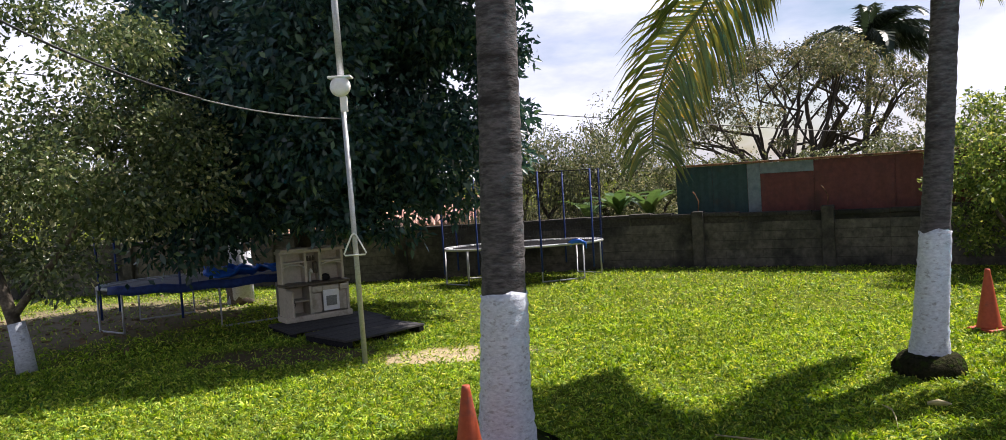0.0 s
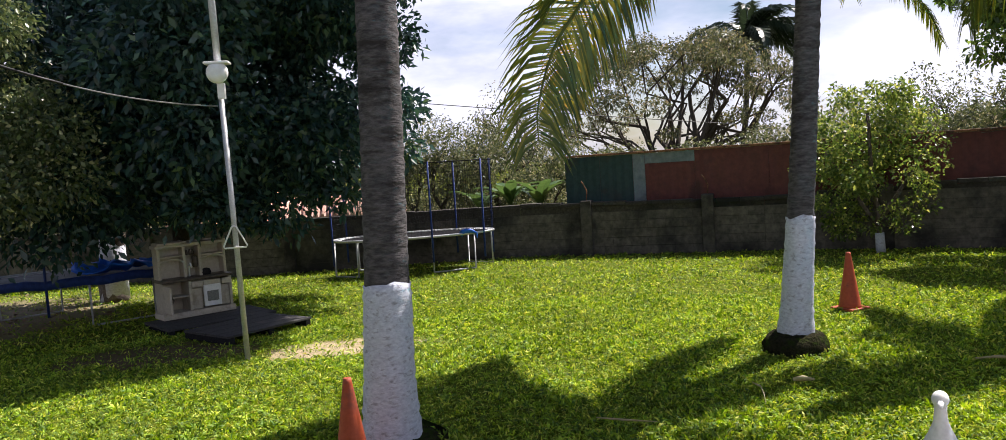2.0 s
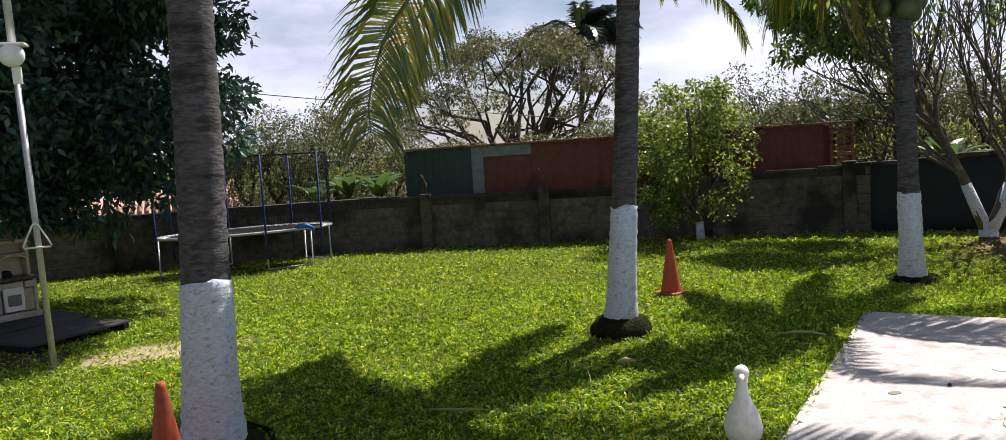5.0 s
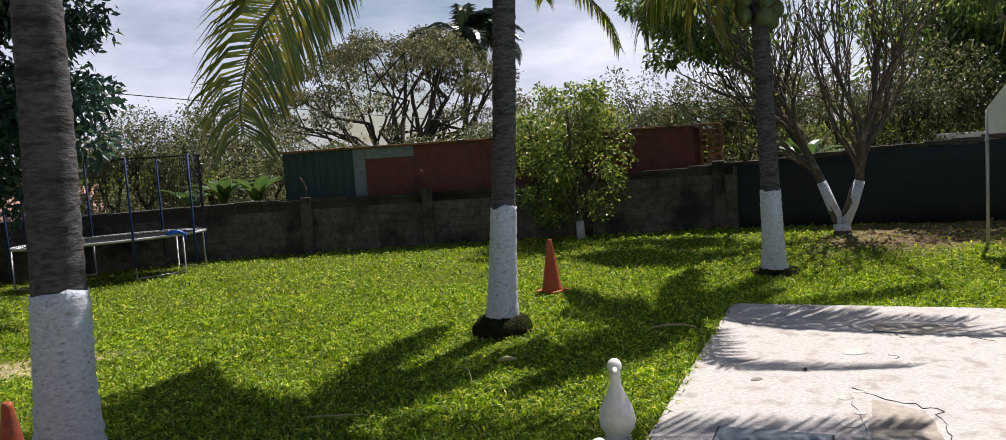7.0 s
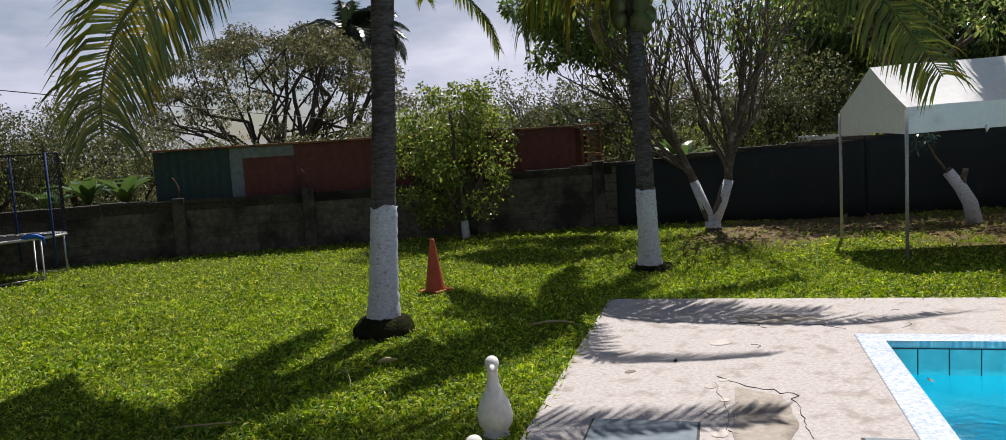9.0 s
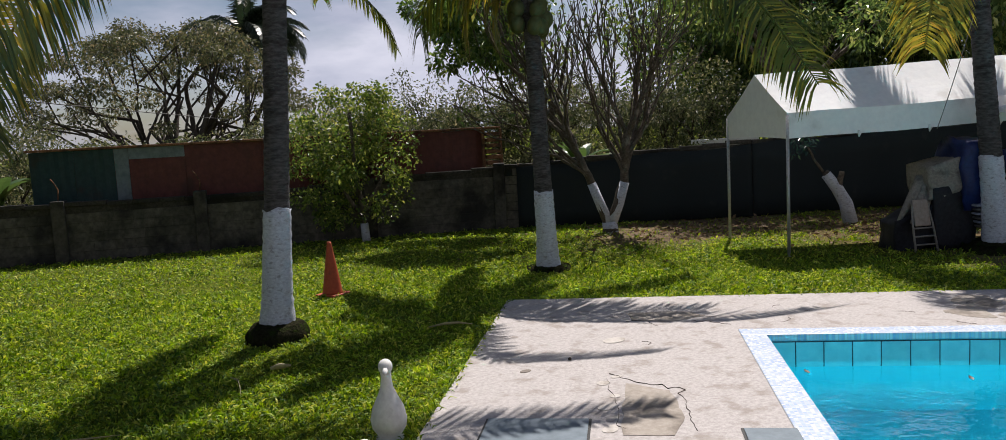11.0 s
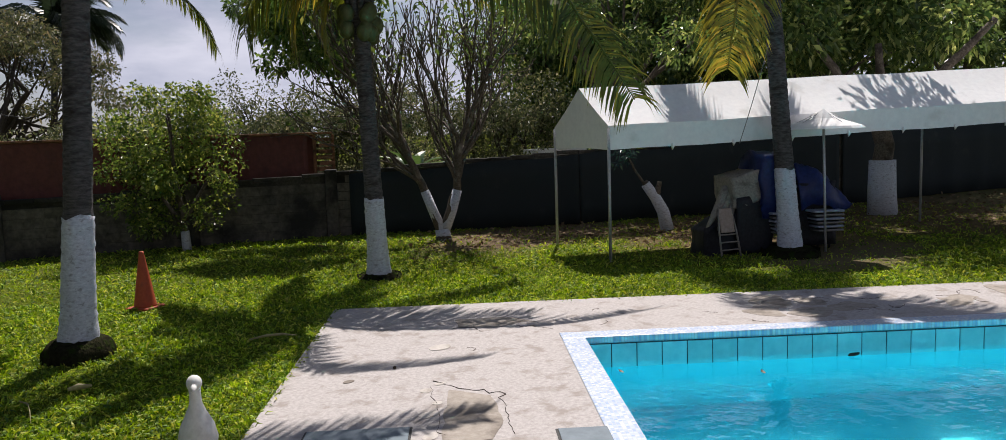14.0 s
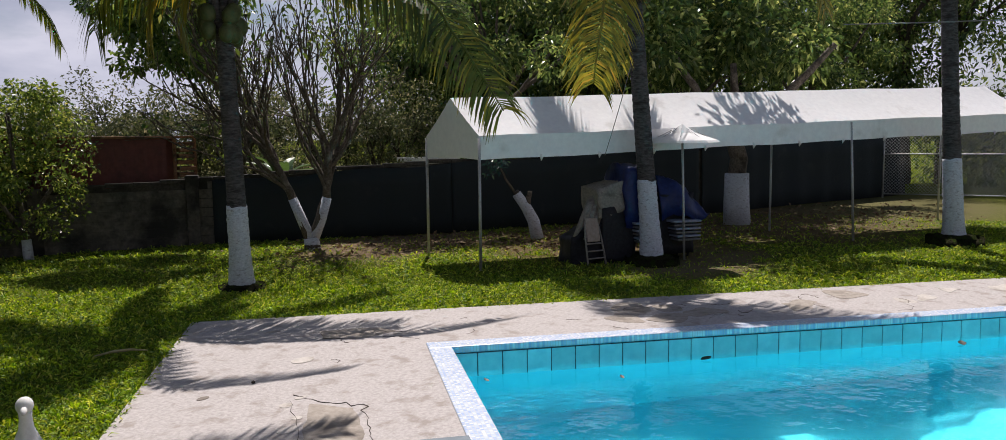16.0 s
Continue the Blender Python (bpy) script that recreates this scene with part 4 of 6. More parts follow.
bush = [c for c in bush if c[2] > 1.45 or c[1] < 16.15 - 0.648 * (c[0] - 8.0)]     # the lower boughs stay in front of the wall
build_tree("citrus_tree", (9.62, 14.78, 0), [([(9.62, 14.78, -0.1), (9.60, 14.78, 0.5), (9.52, 14.85, 1.5), (9.50, 14.9, 2.8)], 0.075, 0.03), ([(9.60, 14.78, 0.45), (9.1, 14.85, 1.3), (8.6, 15.0, 2.1)], 0.045, 0.02), ([(9.60, 14.78, 0.6), (10.1, 14.6, 1.4), (10.5, 14.4, 2.2)], 0.045, 0.02), ([(9.55, 14.8, 1.0), (9.3, 14.5, 1.9), (9.1, 14.3, 2.7)], 0.035, 0.015)],
           M_BARK, L_BUSH, bush, 13000, 0.082, "young citrus tree with light green leaves by the wall", seed=4, slim=0.55, droop=0.1, white=[([(9.62, 14.78, 0), (9.60, 14.78, 0.40)], 0.095, 0.085)])
kw = dict(spread=0.50, lift=0.13, fork=2, shrink=0.86, sides=6, taper=0.20, keep=0.93)
fork_twigs = []
rf = np.random.default_rng(53)
for k in range(11):      # up the stem that leans away, and on beyond its end
    u = k / 10
    fork_twigs.append(((12.70 - 0.30 * u, 10.98 + 0.36 * u, 1.15 + 1.12 * u), (rf.uniform(-1.05, 0.35), rf.uniform(-0.35, 1.05), 1.0), 0.72, 0.034 + 0.016 * u, 5, kw))
for k in range(12):     # and its neighbour
    u = k / 11
    fork_twigs.append(((13.20 + 0.03 * u, 10.45 - 0.07 * u, 1.12 + 0.96 * u), (rf.uniform(-0.5, 0.95), rf.uniform(-1.05, 0.5), 1.0), 0.74, 0.034 + 0.020 * u, 5, kw))
fk = blob_clumps(15, 26, (11.2, 8.6, 4.4), (15.4, 13.0, 6.8), 0.34, dome((13.0, 10.7, 5.4), (2.6, 2.6, 1.4)))
build_tree("forked_tree", (13.0, 10.7, 0), [([(13.0, 10.7, -0.1), (12.98, 10.72, 0.22)], 0.17, 0.16), ([(12.98, 10.72, 0.15), (12.73, 10.95, 1.08), (12.58, 11.14, 1.62), (12.40, 11.34, 2.3)], 0.095, 0.06), ([(13.0, 10.7, 0.15), (13.20, 10.46, 1.08), (13.23, 10.38, 2.1)], 0.105, 0.07)],
           M_BARK_FORK, L_FORK, fk, 1500, 0.11, "forked tree with limewashed stems and many thin bare branches", seed=5, slim=0.5,
           white=[([(13.0, 10.7, 0), (12.98, 10.72, 0.24)], 0.165, 0.155), ([(12.98, 10.72, 0.17), (12.85, 10.84, 0.62), (12.73, 10.95, 1.05)], 0.108, 0.092), ([(13.0, 10.7, 0.17), (13.12, 10.56, 0.62), (13.20, 10.46, 1.05)], 0.118, 0.098)],
           twigs=fork_twigs, leafy=0.10)
# a broadleaf tree behind the wall, whose low limbs reach out over it
bl = blob_clumps(25, 34, (10.8, 11.9, 3.5), (14.0, 15.2, 6.4), 0.36, dome((12.2, 13.5, 4.9), (1.6, 1.6, 1.5)))
build_tree("broadleaf_tree", (14.6, 14.1, -0.2), [([(14.6, 14.1, -0.5), (14.5, 14.1, 1.2), (14.2, 14.0, 2.0)], 0.16, 0.11),
           ([(14.2, 14.0, 2.0), (13.6, 13.9, 2.9), (12.9, 13.7, 3.2), (12.4, 13.6, 3.9), (11.8, 13.6, 4.3)], 0.04, 0.015), ([(14.2, 14.0, 2.0), (13.6, 13.5, 3.2), (12.9, 13.2, 4.6), (12.4, 13.0, 5.6)], 0.06, 0.02),
           ([(14.3, 14.0, 1.8), (13.6, 13.6, 2.5), (13.0, 13.2, 2.6), (12.4, 13.1, 3.3), (11.9, 13.1, 3.4)], 0.035, 0.015), ([(14.4, 14.1, 1.6), (14.6, 13.6, 3.0), (14.5, 13.0, 4.6)], 0.08, 0.03)],
           M_BARK_DARK, L_BROAD, bl, 13000, 0.115, "broadleaf tree with glossy green leaves reaching over the boundary wall", seed=26, slim=0.6, droop=0.3)


# ---- far trees and houses ----
def far_tree(name, base, height, spread_, n, size, leaf, label, seed, layers=26, r=0.9, low=0.45, flat=0.6):
    x, y, z = base
    cl = blob_clumps(seed, layers, (x - spread_, y - spread_, z + height * low), (x + spread_, y + spread_, z + height), r, dome((x, y, z + height * (low + (1 - low) * 0.45)), (spread_, spread_, height * (1 - low) * 0.62)))
    k = dict(spread=0.55, lift=0.15, fork=3, shrink=0.75, sides=5)
    return build_tree(name, base, [([(x, y, z - 0.3), (x + 0.1, y, z + height * 0.22), (x, y + 0.1, z + height * 0.38)], height * 0.028, height * 0.02)], M_BARK_DARK, leaf, cl, n, size, label, seed=seed, flat=flat,
                      leafy=0.3, twigs=[((x, y, z + height * 0.36), (0.5, 0.1, 1), height * 0.17, height * 0.018, 3, k), ((x, y, z + height * 0.34), (-0.6, -0.1, 1), height * 0.17, height * 0.018, 3, k)])


def polar(az, d):
    a = radians(az)
    return (d * math.sin(a), d * math.cos(a))


# scrub behind the wall
rs = np.random.default_rng(77)
for k in range(30):
    az = -0.5 + k * 1.95
    d = (24.5 + rs.uniform(0, 5)) if az < 24 else (25 + rs.uniform(0, 6))
    x, y = polar(az, d)
    tall_ = rs.uniform(3.9, 5.2) if not 10.5 < az < 28 else rs.uniform(3.0, 3.7)
    far_tree("scrub_tree", (x, y, -0.5), tall_ * 0.95, 1.9, 6000, 0.115, L_SCRUB, "dusty scrub tree growing behind the boundary wall", 100 + k, 48, 0.40, 0.12, 0.8)
# more scrub behind the left stretch of the wall
for k in range(14):
    a_ = -44 + k * 3.0
    x, y = polar(a_, (25 if a_ < -16 else 44) + rs.uniform(0, 4))
    far_tree("scrub_tree", (x, y, -0.5), rs.uniform(4.2, 6.0), 2.1, 2600, 0.20, L_SCRUB, "dusty scrub tree growing behind the boundary wall", 140 + k, 20, 0.7, 0.12, 0.85)


def spreading_tree():
    """A flat-topped crown over bare forking limbs."""
    x, y = polar(20.4, 40)
    rng = np.random.default_rng(61)
    cl, limbs = [], []
    for k in range(95):
        a, q = rng.uniform(0, 2 * math.pi), math.sqrt(rng.random())
        px, py = x + 6.2 * q * math.cos(a), y + 4.5 * q * math.sin(a)
        cl.append((px, py, 3.4 + 4.6 * math.sqrt(max(0.0, 1 - q * q * 0.92)) - rng.uniform(0, 1.0), rng.uniform(0.45, 0.85)))
    for k in range(60):     # lower tufts among the limbs
        a, q = rng.uniform(0, 2 * math.pi), 0.35 + 0.65 * math.sqrt(rng.random())
        cl.append((x + 6.4 * q * math.cos(a), y + 4.5 * q * math.sin(a), rng.uniform(2.2, 5.2), rng.uniform(0.25, 0.55)))
    for k in range(50):
        c = cl[k * 3]
        way = [Vector((x + rng.uniform(-1.4, 1.4), y + rng.uniform(-0.6, 0.6), 0.6)), Vector(c[:3])]
        for _ in range(2):
            fine = [way[0]]
            for p, q in zip(way, way[1:]):
                fine += [p.lerp(q, 0.5) + Vector(rng.normal(size=3)) * 0.13 * (q - p).length, q]
            way = fine
        limbs.append(([tuple(p) for p in way], 0.15 if k % 3 == 0 else 0.08, 0.03))
    limbs.append(([(x, y, -1.0), (x, y, 1.0)], 0.5, 0.35))
    build_tree("spreading_tree", (x, y, -0.8), limbs, M_BARK_DARK, L_FAR, cl, 26000, 0.17, "wide flat-topped tree with dark forking limbs and thin leaves", seed=62, flat=0.5)


spreading_tree()
x, y = polar(8.6, 38)
far_tree("thin_tree", (x, y, -0.8), 7.4, 1.6, 450, 0.16, L_FAR, "thin almost leafless tree", 202, 14, 0.5, 0.5)
# tall trees behind the marquee
for k in range(17):
    az = 57.0 + k * 2.45
    d = 31 - 0.15 * k if az < 80 else 40
    x, y = polar(az, d)
    h = [8.0, 10.5, 11.5][min(k // 2, 2)] + rs.uniform(-0.6, 0.6)
    if 80 <= az <= 91.5:
        h += 2.5
    if az > 91.5:
        h = 4.2
    far_tree("tall_tree", (x, y, -0.3), h, 3.0, 6500, 0.26, L_TALL, "tall leafy tree behind the marquee and the fence", 300 + k, 44, 1.0, 0.22, 0.85)


# ---- marquee ----
def build_tent():
    A, B = Vector((12.17, 6.28, 0)), Vector((13.25, 8.04, 0))       # front and back poles of the near end
    U = Vector((22.9, -2.35, 0)) - A                                  # along the front eave
    V = B - A
    ob = thing("marquee", (0, 0, 0), 0, "long white canvas marquee on thin steel poles", "marquee")
    e0, e1, pk = 1.86, 2.26, 2.93
    n = 12
    rise = 0.40      # the far end stands higher

    def at(u, v, z):
        p = A + U * u + V * v
        return Vector((p.x, p.y, z + (rise * u if z > 0.5 else 0.0) + 0.007 * math.sin(u * 37) * (1 if 0 < u < 1 else 0) - 0.012 * math.sin(math.pi * ((u * 3) % 1)) ** 2))

    def cloth(name, a, b, label=""):
        bm = bmesh.new()
        m = 5
        rows_ = [[bm.verts.new(at(i / n / 2, 0, 0) * 0 + (Vector(at(i / (2 * n), a[0] + (b[0] - a[0]) * j / m, a[1] + (b[1] - a[1]) * j / m - 0.02 * math.sin(math.pi * j / m) * (1 if abs(b[0] - a[0]) > 0.1 else 0)))) ) for j in range(m + 1)] for i in range(2 * n + 1)]
        for i in range(2 * n):
            for j in range(m):
                bm.faces.new((rows_[i][j], rows_[i + 1][j], rows_[i + 1][j + 1], rows_[i][j + 1]))
        o = part(name, bm, M_TENT, ob, label)
        s = o.modifiers.new("thick", "SOLIDIFY")
        s.thickness = 0.006
        return o

    cloth("front_roof", (0.0, e1), (0.5, pk), "sunlit white roof slope")
    cloth("back_roof", (1.0, e1), (0.5, pk))
    cloth("front_valance", (0.0, e0), (0.0, e1), "hanging canvas valance")
    cloth("back_valance", (1.0, e0), (1.0, e1))
    for u in (0.0, 1.0):
        bm = bmesh.new()
        q = [(0, e0), (0, e1), (0.25, (e1 + pk) / 2 - 0.03), (0.5, pk), (0.75, (e1 + pk) / 2 - 0.03), (1, e1), (1, e0), (0.75, e0 + 0.02), (0.5, e0 + 0.03), (0.25, e0 + 0.02)]
        bm.faces.new([bm.verts.new(at(u, v, z)) for v, z in q])
        o = part("gable", bm, M_TENT, ob, "canvas gable end")
        s = o.modifiers.new("thick", "SOLIDIFY")
        s.thickness = 0.006
    for u in (0.0, 0.60, 1.0):
        for v in (0.0, 1.0):
            p0, p1 = at(u, v, 0.0), at(u, v, e1 - 0.03)
            if u == 0.60 and v == 0.0:
                p0 = p0 + Vector((0.12, -0.1, 0))
            p0.z = -0.05
            part("pole", bm_tube(bmesh.new(), [p0, p1], 0.026, 8), M_STEEL, ob)
    for k in range(1, 12):      # bunched ties along the front edge
        q = at(k / 12, 0, e0)
        part("tie", bm_tube(bmesh.new(), [q + Vector((0, 0, 0.04)), q + Vector((-0.02, -0.02, 0.0)), q + Vector((0, 0, -0.06))], [0.02, 0.03, 0.008], 6), M_TENT, ob)
    for v, z in ((0.03, e1 - 0.05), (0.97, e1 - 0.05), (0.5, pk - 0.06)):
        part("ridge_tube", bm_tube(bmesh.new(), [at(0.005, v, z), at(0.995, v, z)], 0.02, 6), M_STEEL, ob)
    return ob


tent = build_tent()


# ---- play things on the lawn ----
def build_trampoline(place, radius, bed, tilt, posts, label, net=None, turn=0.0, post_h=1.7, deep=1.0, skirt=False):
    ob = thing("trampoline", place, turn, label, "trampoline", "trampolines")

    def rim(a, z=0.0, r=radius):
        return Vector((r * math.cos(a), r * math.sin(a) * deep, bed + z + tilt * math.cos(a)))
    N = 40
    part("rim", bm_tube(bmesh.new(), [rim(2 * math.pi * k / N) for k in range(N + 1)], 0.028, 8, caps=False), M_STEEL, ob, "galvanised rim tube")
    bm = bmesh.new()
    c = bm.verts.new((0, 0, bed - 0.03))
    vs = [bm.verts.new(rim(2 * math.pi * k / N, 0.0, radius * 0.9)) for k in range(N)]
    for k in range(N):
        bm.faces.new((c, vs[k], vs[(k + 1) % N]))
    o = part("jumping_mat", bm, M_SHEENMAT if skirt else M_BLACK, ob, "woven jumping mat, its pale sheen put into the colour" if skirt else "black woven jumping mat")
    o.modifiers.new("thick", "SOLIDIFY").thickness = 0.01
    bm = bmesh.new()
    for k in range(N * 2):
        a = math.pi * k / N
        bm_tube(bm, [rim(a, 0, radius * 0.9), rim(a, 0, radius * 0.99)], 0.008, 4)
    tagged(part("springs", bm, M_STEEL, ob), kind="stuff")
    for k in range(4):
        a = math.pi / 2 * k + 0.5
        p, q = rim(a - 0.3), rim(a + 0.3)
        p.z, q.z = p.z - 0.0, q.z
        g0, g1 = Vector((p.x, p.y, 0.03)), Vector((q.x, q.y, 0.03))
        part("leg", bm_tube(bmesh.new(), [p, g0, g1, q], 0.022, 7), M_STEEL, ob, "bent steel leg")
    if skirt:
        bm = bmesh.new()
        vo = [[bm.verts.new(rim(2 * math.pi * k / N, z + 0.02 * math.sin(k * 2.1), radius + d)) for k in range(N)] for z, d in ((0.035, -0.07), (0.04, 0.03), (-0.09, 0.045))]
        for ra, rb in zip(vo, vo[1:]):
            for k in range(int(N * 0.62), int(N * 0.90)):
                j = (k + 1) % N
                bm.faces.new((ra[k], ra[j], rb[j], rb[k])).smooth = True
        o = part("edge_pad", bm, M_NETPOST, ob, "dark blue edge pad hanging over the rim")
        o.modifiers.new("thick", "SOLIDIFY").thickness = 0.02
    for a in posts:
        p = rim(a, 0, radius + 0.03)
        b = Vector((p.x, p.y, 0.25))
        t = Vector((p.x * 1.01, p.y * 1.01, bed + post_h))
        part("net_post", bm_tube(bmesh.new(), [b, p, t], 0.022, 8), M_NETPOST, ob, "blue padded net post")
    if net:
        bm = bmesh.new()
        top = bed + post_h - 0.02
        for k in range(N * 4):
            a = 2 * math.pi * k / (N * 4)
            p = rim(a, 0, radius + 0.02)
            bm_tube(bm, [p, (p.x, p.y, top)], 0.0034, 3, caps=False)
        for j in range(1, 15):
            z = bed + (top - bed) * j / 14
            bm_tube(bm, [(radius * 1.008 * math.cos(2 * math.pi * k / N), radius * 1.008 * deep * math.sin(2 * math.pi * k / N), z) for k in range(N + 1)], 0.0034 if j < 14 else 0.012, 3, caps=False)
        part("safety_net", bm, M_CABLE, ob, "fine black safety net")
    return ob


# mat coloured grey for the sheen of the sky on it
M_SHEENMAT = mat("pale_sheen_mat", (0.10, 0.095, 0.10), (0.17, 0.16, 0.165), 0.7, 40, 2.5, 0.2, c=(0.07, 0.07, 0.075))
M_NETPOST = mat("blue_post_foam", (0.008, 0.022, 0.10), (0.014, 0.04, 0.19), 0.7, 14, 5, 0.2)
build_trampoline((0.42, 18.0, 0), 1.80, 0.80, 0.0, [math.pi * 2 * k / 8 + 0.2 for k in range(8)], "oval trampoline with blue net posts and a black safety net", net=True, post_h=1.62, deep=0.48)
build_trampoline((-5.7, 15.0, 0), 1.85, 0.80, 0.0, [math.radians(a) for a in (205, 262, 150)], "round trampoline with a torn blue pad in the tree's shade", post_h=1.1, deep=0.62, turn=14.0, skirt=True)


def crumpled(bm, seed, amp, freq):
    for v in bm.verts:
        v.co += Vector((noise.noise(v.co * freq + Vector((seed, 0, 0))), noise.noise(v.co * freq + Vector((0, seed, 3))), noise.noise(v.co * freq + Vector((0, 5, seed))))) * amp
    return bm


bm = bmesh.new()
bmesh.ops.create_grid(bm, x_segments=26, y_segments=12, size=0.5, matrix=pose(0, 0, 0) @ Matrix.Diagonal((1.7, 0.9, 1, 1)))
crumpled(bm, 4.0, 0.16, 3.4)
crumpled(bm, 9.0, 0.06, 9.0)
for f in bm.faces:
    f.smooth = True
o = part("folded_pad", bm, M_BRIGHTBLUE)
o.matrix_world = pose(-4.75, 15.0, 0.93, 0, 0, 20)
o.modifiers.new("thick", "SOLIDIFY").thickness = 0.03
tagged(o, "crumpled bright blue safety pad lying on the trampoline", "trampoline pad")


rag = crumpled(bm_tube(bmesh.new(), [(0, 0, 0.30), (0.02, -0.03, 0.36), (0.10, -0.02, 0.40), (0.24, 0.0, 0.39), (0.33, -0.02, 0.33), (0.36, -0.03, 0.22)], [0.02, 0.05, 0.06, 0.05, 0.03, 0.012], 9), 3.0, 0.03, 9.0)
rag_ob = tagged(part("blue_rag", rag, M_BRIGHTBLUE), "bright blue rag tied round the trampoline rim", "rag")
rag_ob.matrix_world = pose(1.42, 17.33, 0.46)


def build_kitchen():
    ob = thing("play_kitchen", (-3.37, 13.84, 0.10), 33.5, "beige plastic toy kitchen with shelves, oven and an open cupboard", "toy kitchen")
    W, D = 1.14, 0.40

    def b(name, c, s, m=M_BEIGE, label="", bev=0.012, parent=None):
        return part(name, bm_box(bmesh.new(), c, s, bevel=bev), m, parent or ob, label)
    b("plinth", (0, 0, 0.05), (W + 0.06, D + 0.05, 0.10))
    b("back_panel", (0, D / 2 - 0.02, 0.66), (W, 0.04, 1.14))
    for x in (-W / 2 + 0.025, -0.13, W / 2 - 0.025):
        b("side_panel", (x, 0.0, 0.34), (0.05, D, 0.50))
    b("worktop", (0.0, -0.01, 0.615), (W + 0.03, D + 0.05, 0.05), M_BROWNTOP, "dark brown worktop", 0.015)
    d = b("cupboard_door", (-W / 2 + 0.02, -D / 2 - 0.15, 0.34), (0.035, 0.32, 0.44), label="open cupboard door")
    part("door_handle", bm_tube(bmesh.new(), [(-W / 2 + 0.045, -D / 2 - 0.24, 0.28), (-W / 2 + 0.075, -D / 2 - 0.25, 0.34), (-W / 2 + 0.045, -D / 2 - 0.24, 0.41)], 0.014, 6), M_BROWNTOP, d)
    b("shelf", (-0.35, 0.02, 0.34), (0.42, D - 0.05, 0.03))
    b("drawer", (-0.02, -D / 2 - 0.01, 0.52), (0.19, 0.04, 0.10))
    b("drawer", (0.47, -D / 2 - 0.01, 0.52), (0.17, 0.04, 0.10))
    b("lower_panel", (-0.02, -D / 2 + 0.06, 0.28), (0.19, 0.03, 0.34), bev=0.008)
    b("lower_panel", (0.47, -D / 2 + 0.06, 0.28), (0.17, 0.03, 0.34), bev=0.008)
    o = b("oven_door", (0.22, -D / 2 - 0.012, 0.31), (0.29, 0.04, 0.36), M_WHITE, "white oven door")
    b("oven_window", (0.22, -D / 2 - 0.036, 0.30), (0.19, 0.012, 0.17), M_GREYSTEEL, "", 0.004, o)
    b("control_strip", (0.22, -D / 2 - 0.01, 0.53), (0.29, 0.04, 0.08))
    for x in (-W / 2 + 0.03, -0.13, 0.13, W / 2 - 0.03):
        b("upright", (x, 0.07, 0.93), (0.05, 0.22, 0.58))
    b("top_shelf", (0, 0.06, 1.18), (W + 0.06, 0.28, 0.06), bev=0.018)
    b("cornice", (-0.33, 0.05, 1.225), (W * 0.42, 0.30, 0.04))
    b("middle_shelf", (-0.35, 0.07, 1.00), (0.42, 0.20, 0.03))
    b("middle_shelf", (0.34, 0.07, 0.98), (0.42, 0.20, 0.03))
    for x in (-0.35, 0.34):
        bm = bmesh.new()
        pts = [(x - 0.2, -0.03, 0.93)] + [(x + 0.2 * math.sin(k), -0.03, 0.88 + 0.08 * math.cos(k)) for k in np.linspace(-1.3, 1.3, 7)] + [(x + 0.2, -0.03, 0.93)]
        bm_tube(bm, pts, 0.018, 6)
        part("arch", bm, M_BEIGE, ob)
    for k in range(3):
        part("spice_jar", bm_lathe(bmesh.new(), [(0.022, 1.0), (0.024, 1.05), (0.014, 1.07), (0.014, 1.09)], 10, pose(-0.06 + 0.05 * k, 0.04, 0)), M_BROWNTOP, ob)
    part("tap", bm_tube(bmesh.new(), [(-0.05, 0.02, 0.63), (-0.05, 0.02, 0.80), (-0.05, -0.05, 0.86), (-0.05, -0.12, 0.80)], 0.018, 7), M_WHITE, ob)
    part("kettle", bm_lathe(bmesh.new(), [(0.07, 0.64), (0.085, 0.68), (0.07, 0.73), (0.03, 0.75)], 14, pose(0.22, 0.0, 0)), M_BLACK, ob, "black kettle")
    part("telephone", bm_box(bmesh.new(), (0.06, 0.03, 0.88), (0.08, 0.08, 0.20), bevel=0.02), M_BROWNTOP, ob)
    return ob


build_kitchen()


M_PALLET = mat("weathered_dark_plank", (0.028, 0.027, 0.028), (0.065, 0.062, 0.062), 0.85, 30, 3, 0.5, c=(0.09, 0.08, 0.07), cover=0.3)


def build_platform(place, rz, size, h, label):
    ob = thing("pallet", place, rz, label, "pallet", "dark pallets")
    n = max(3, int(size[1] / 0.28))
    w = size[1] / n
    for k in range(n):
        part("board", bm_box(bmesh.new(), (0, -size[1] / 2 + w * (k + 0.5), h - 0.02), (size[0], w - 0.015, 0.035), bevel=0.006), M_PALLET, ob)
    for x in (-size[0] / 2 + 0.06, 0, size[0] / 2 - 0.06):
        part("bearer", bm_box(bmesh.new(), (x, 0, (h - 0.04) / 2), (0.09, size[1] - 0.02, h - 0.04), bevel=0.005), M_BLACK, ob)
    return ob


build_platform((-3.05, 13.45, 0), 33.5, (1.75, 1.15), 0.10, "low dark plank platform under the toy kitchen")
build_platform((-2.25, 12.30, 0), 45, (1.45, 1.15), 0.13, "low dark plank platform in front of the toy kitchen")


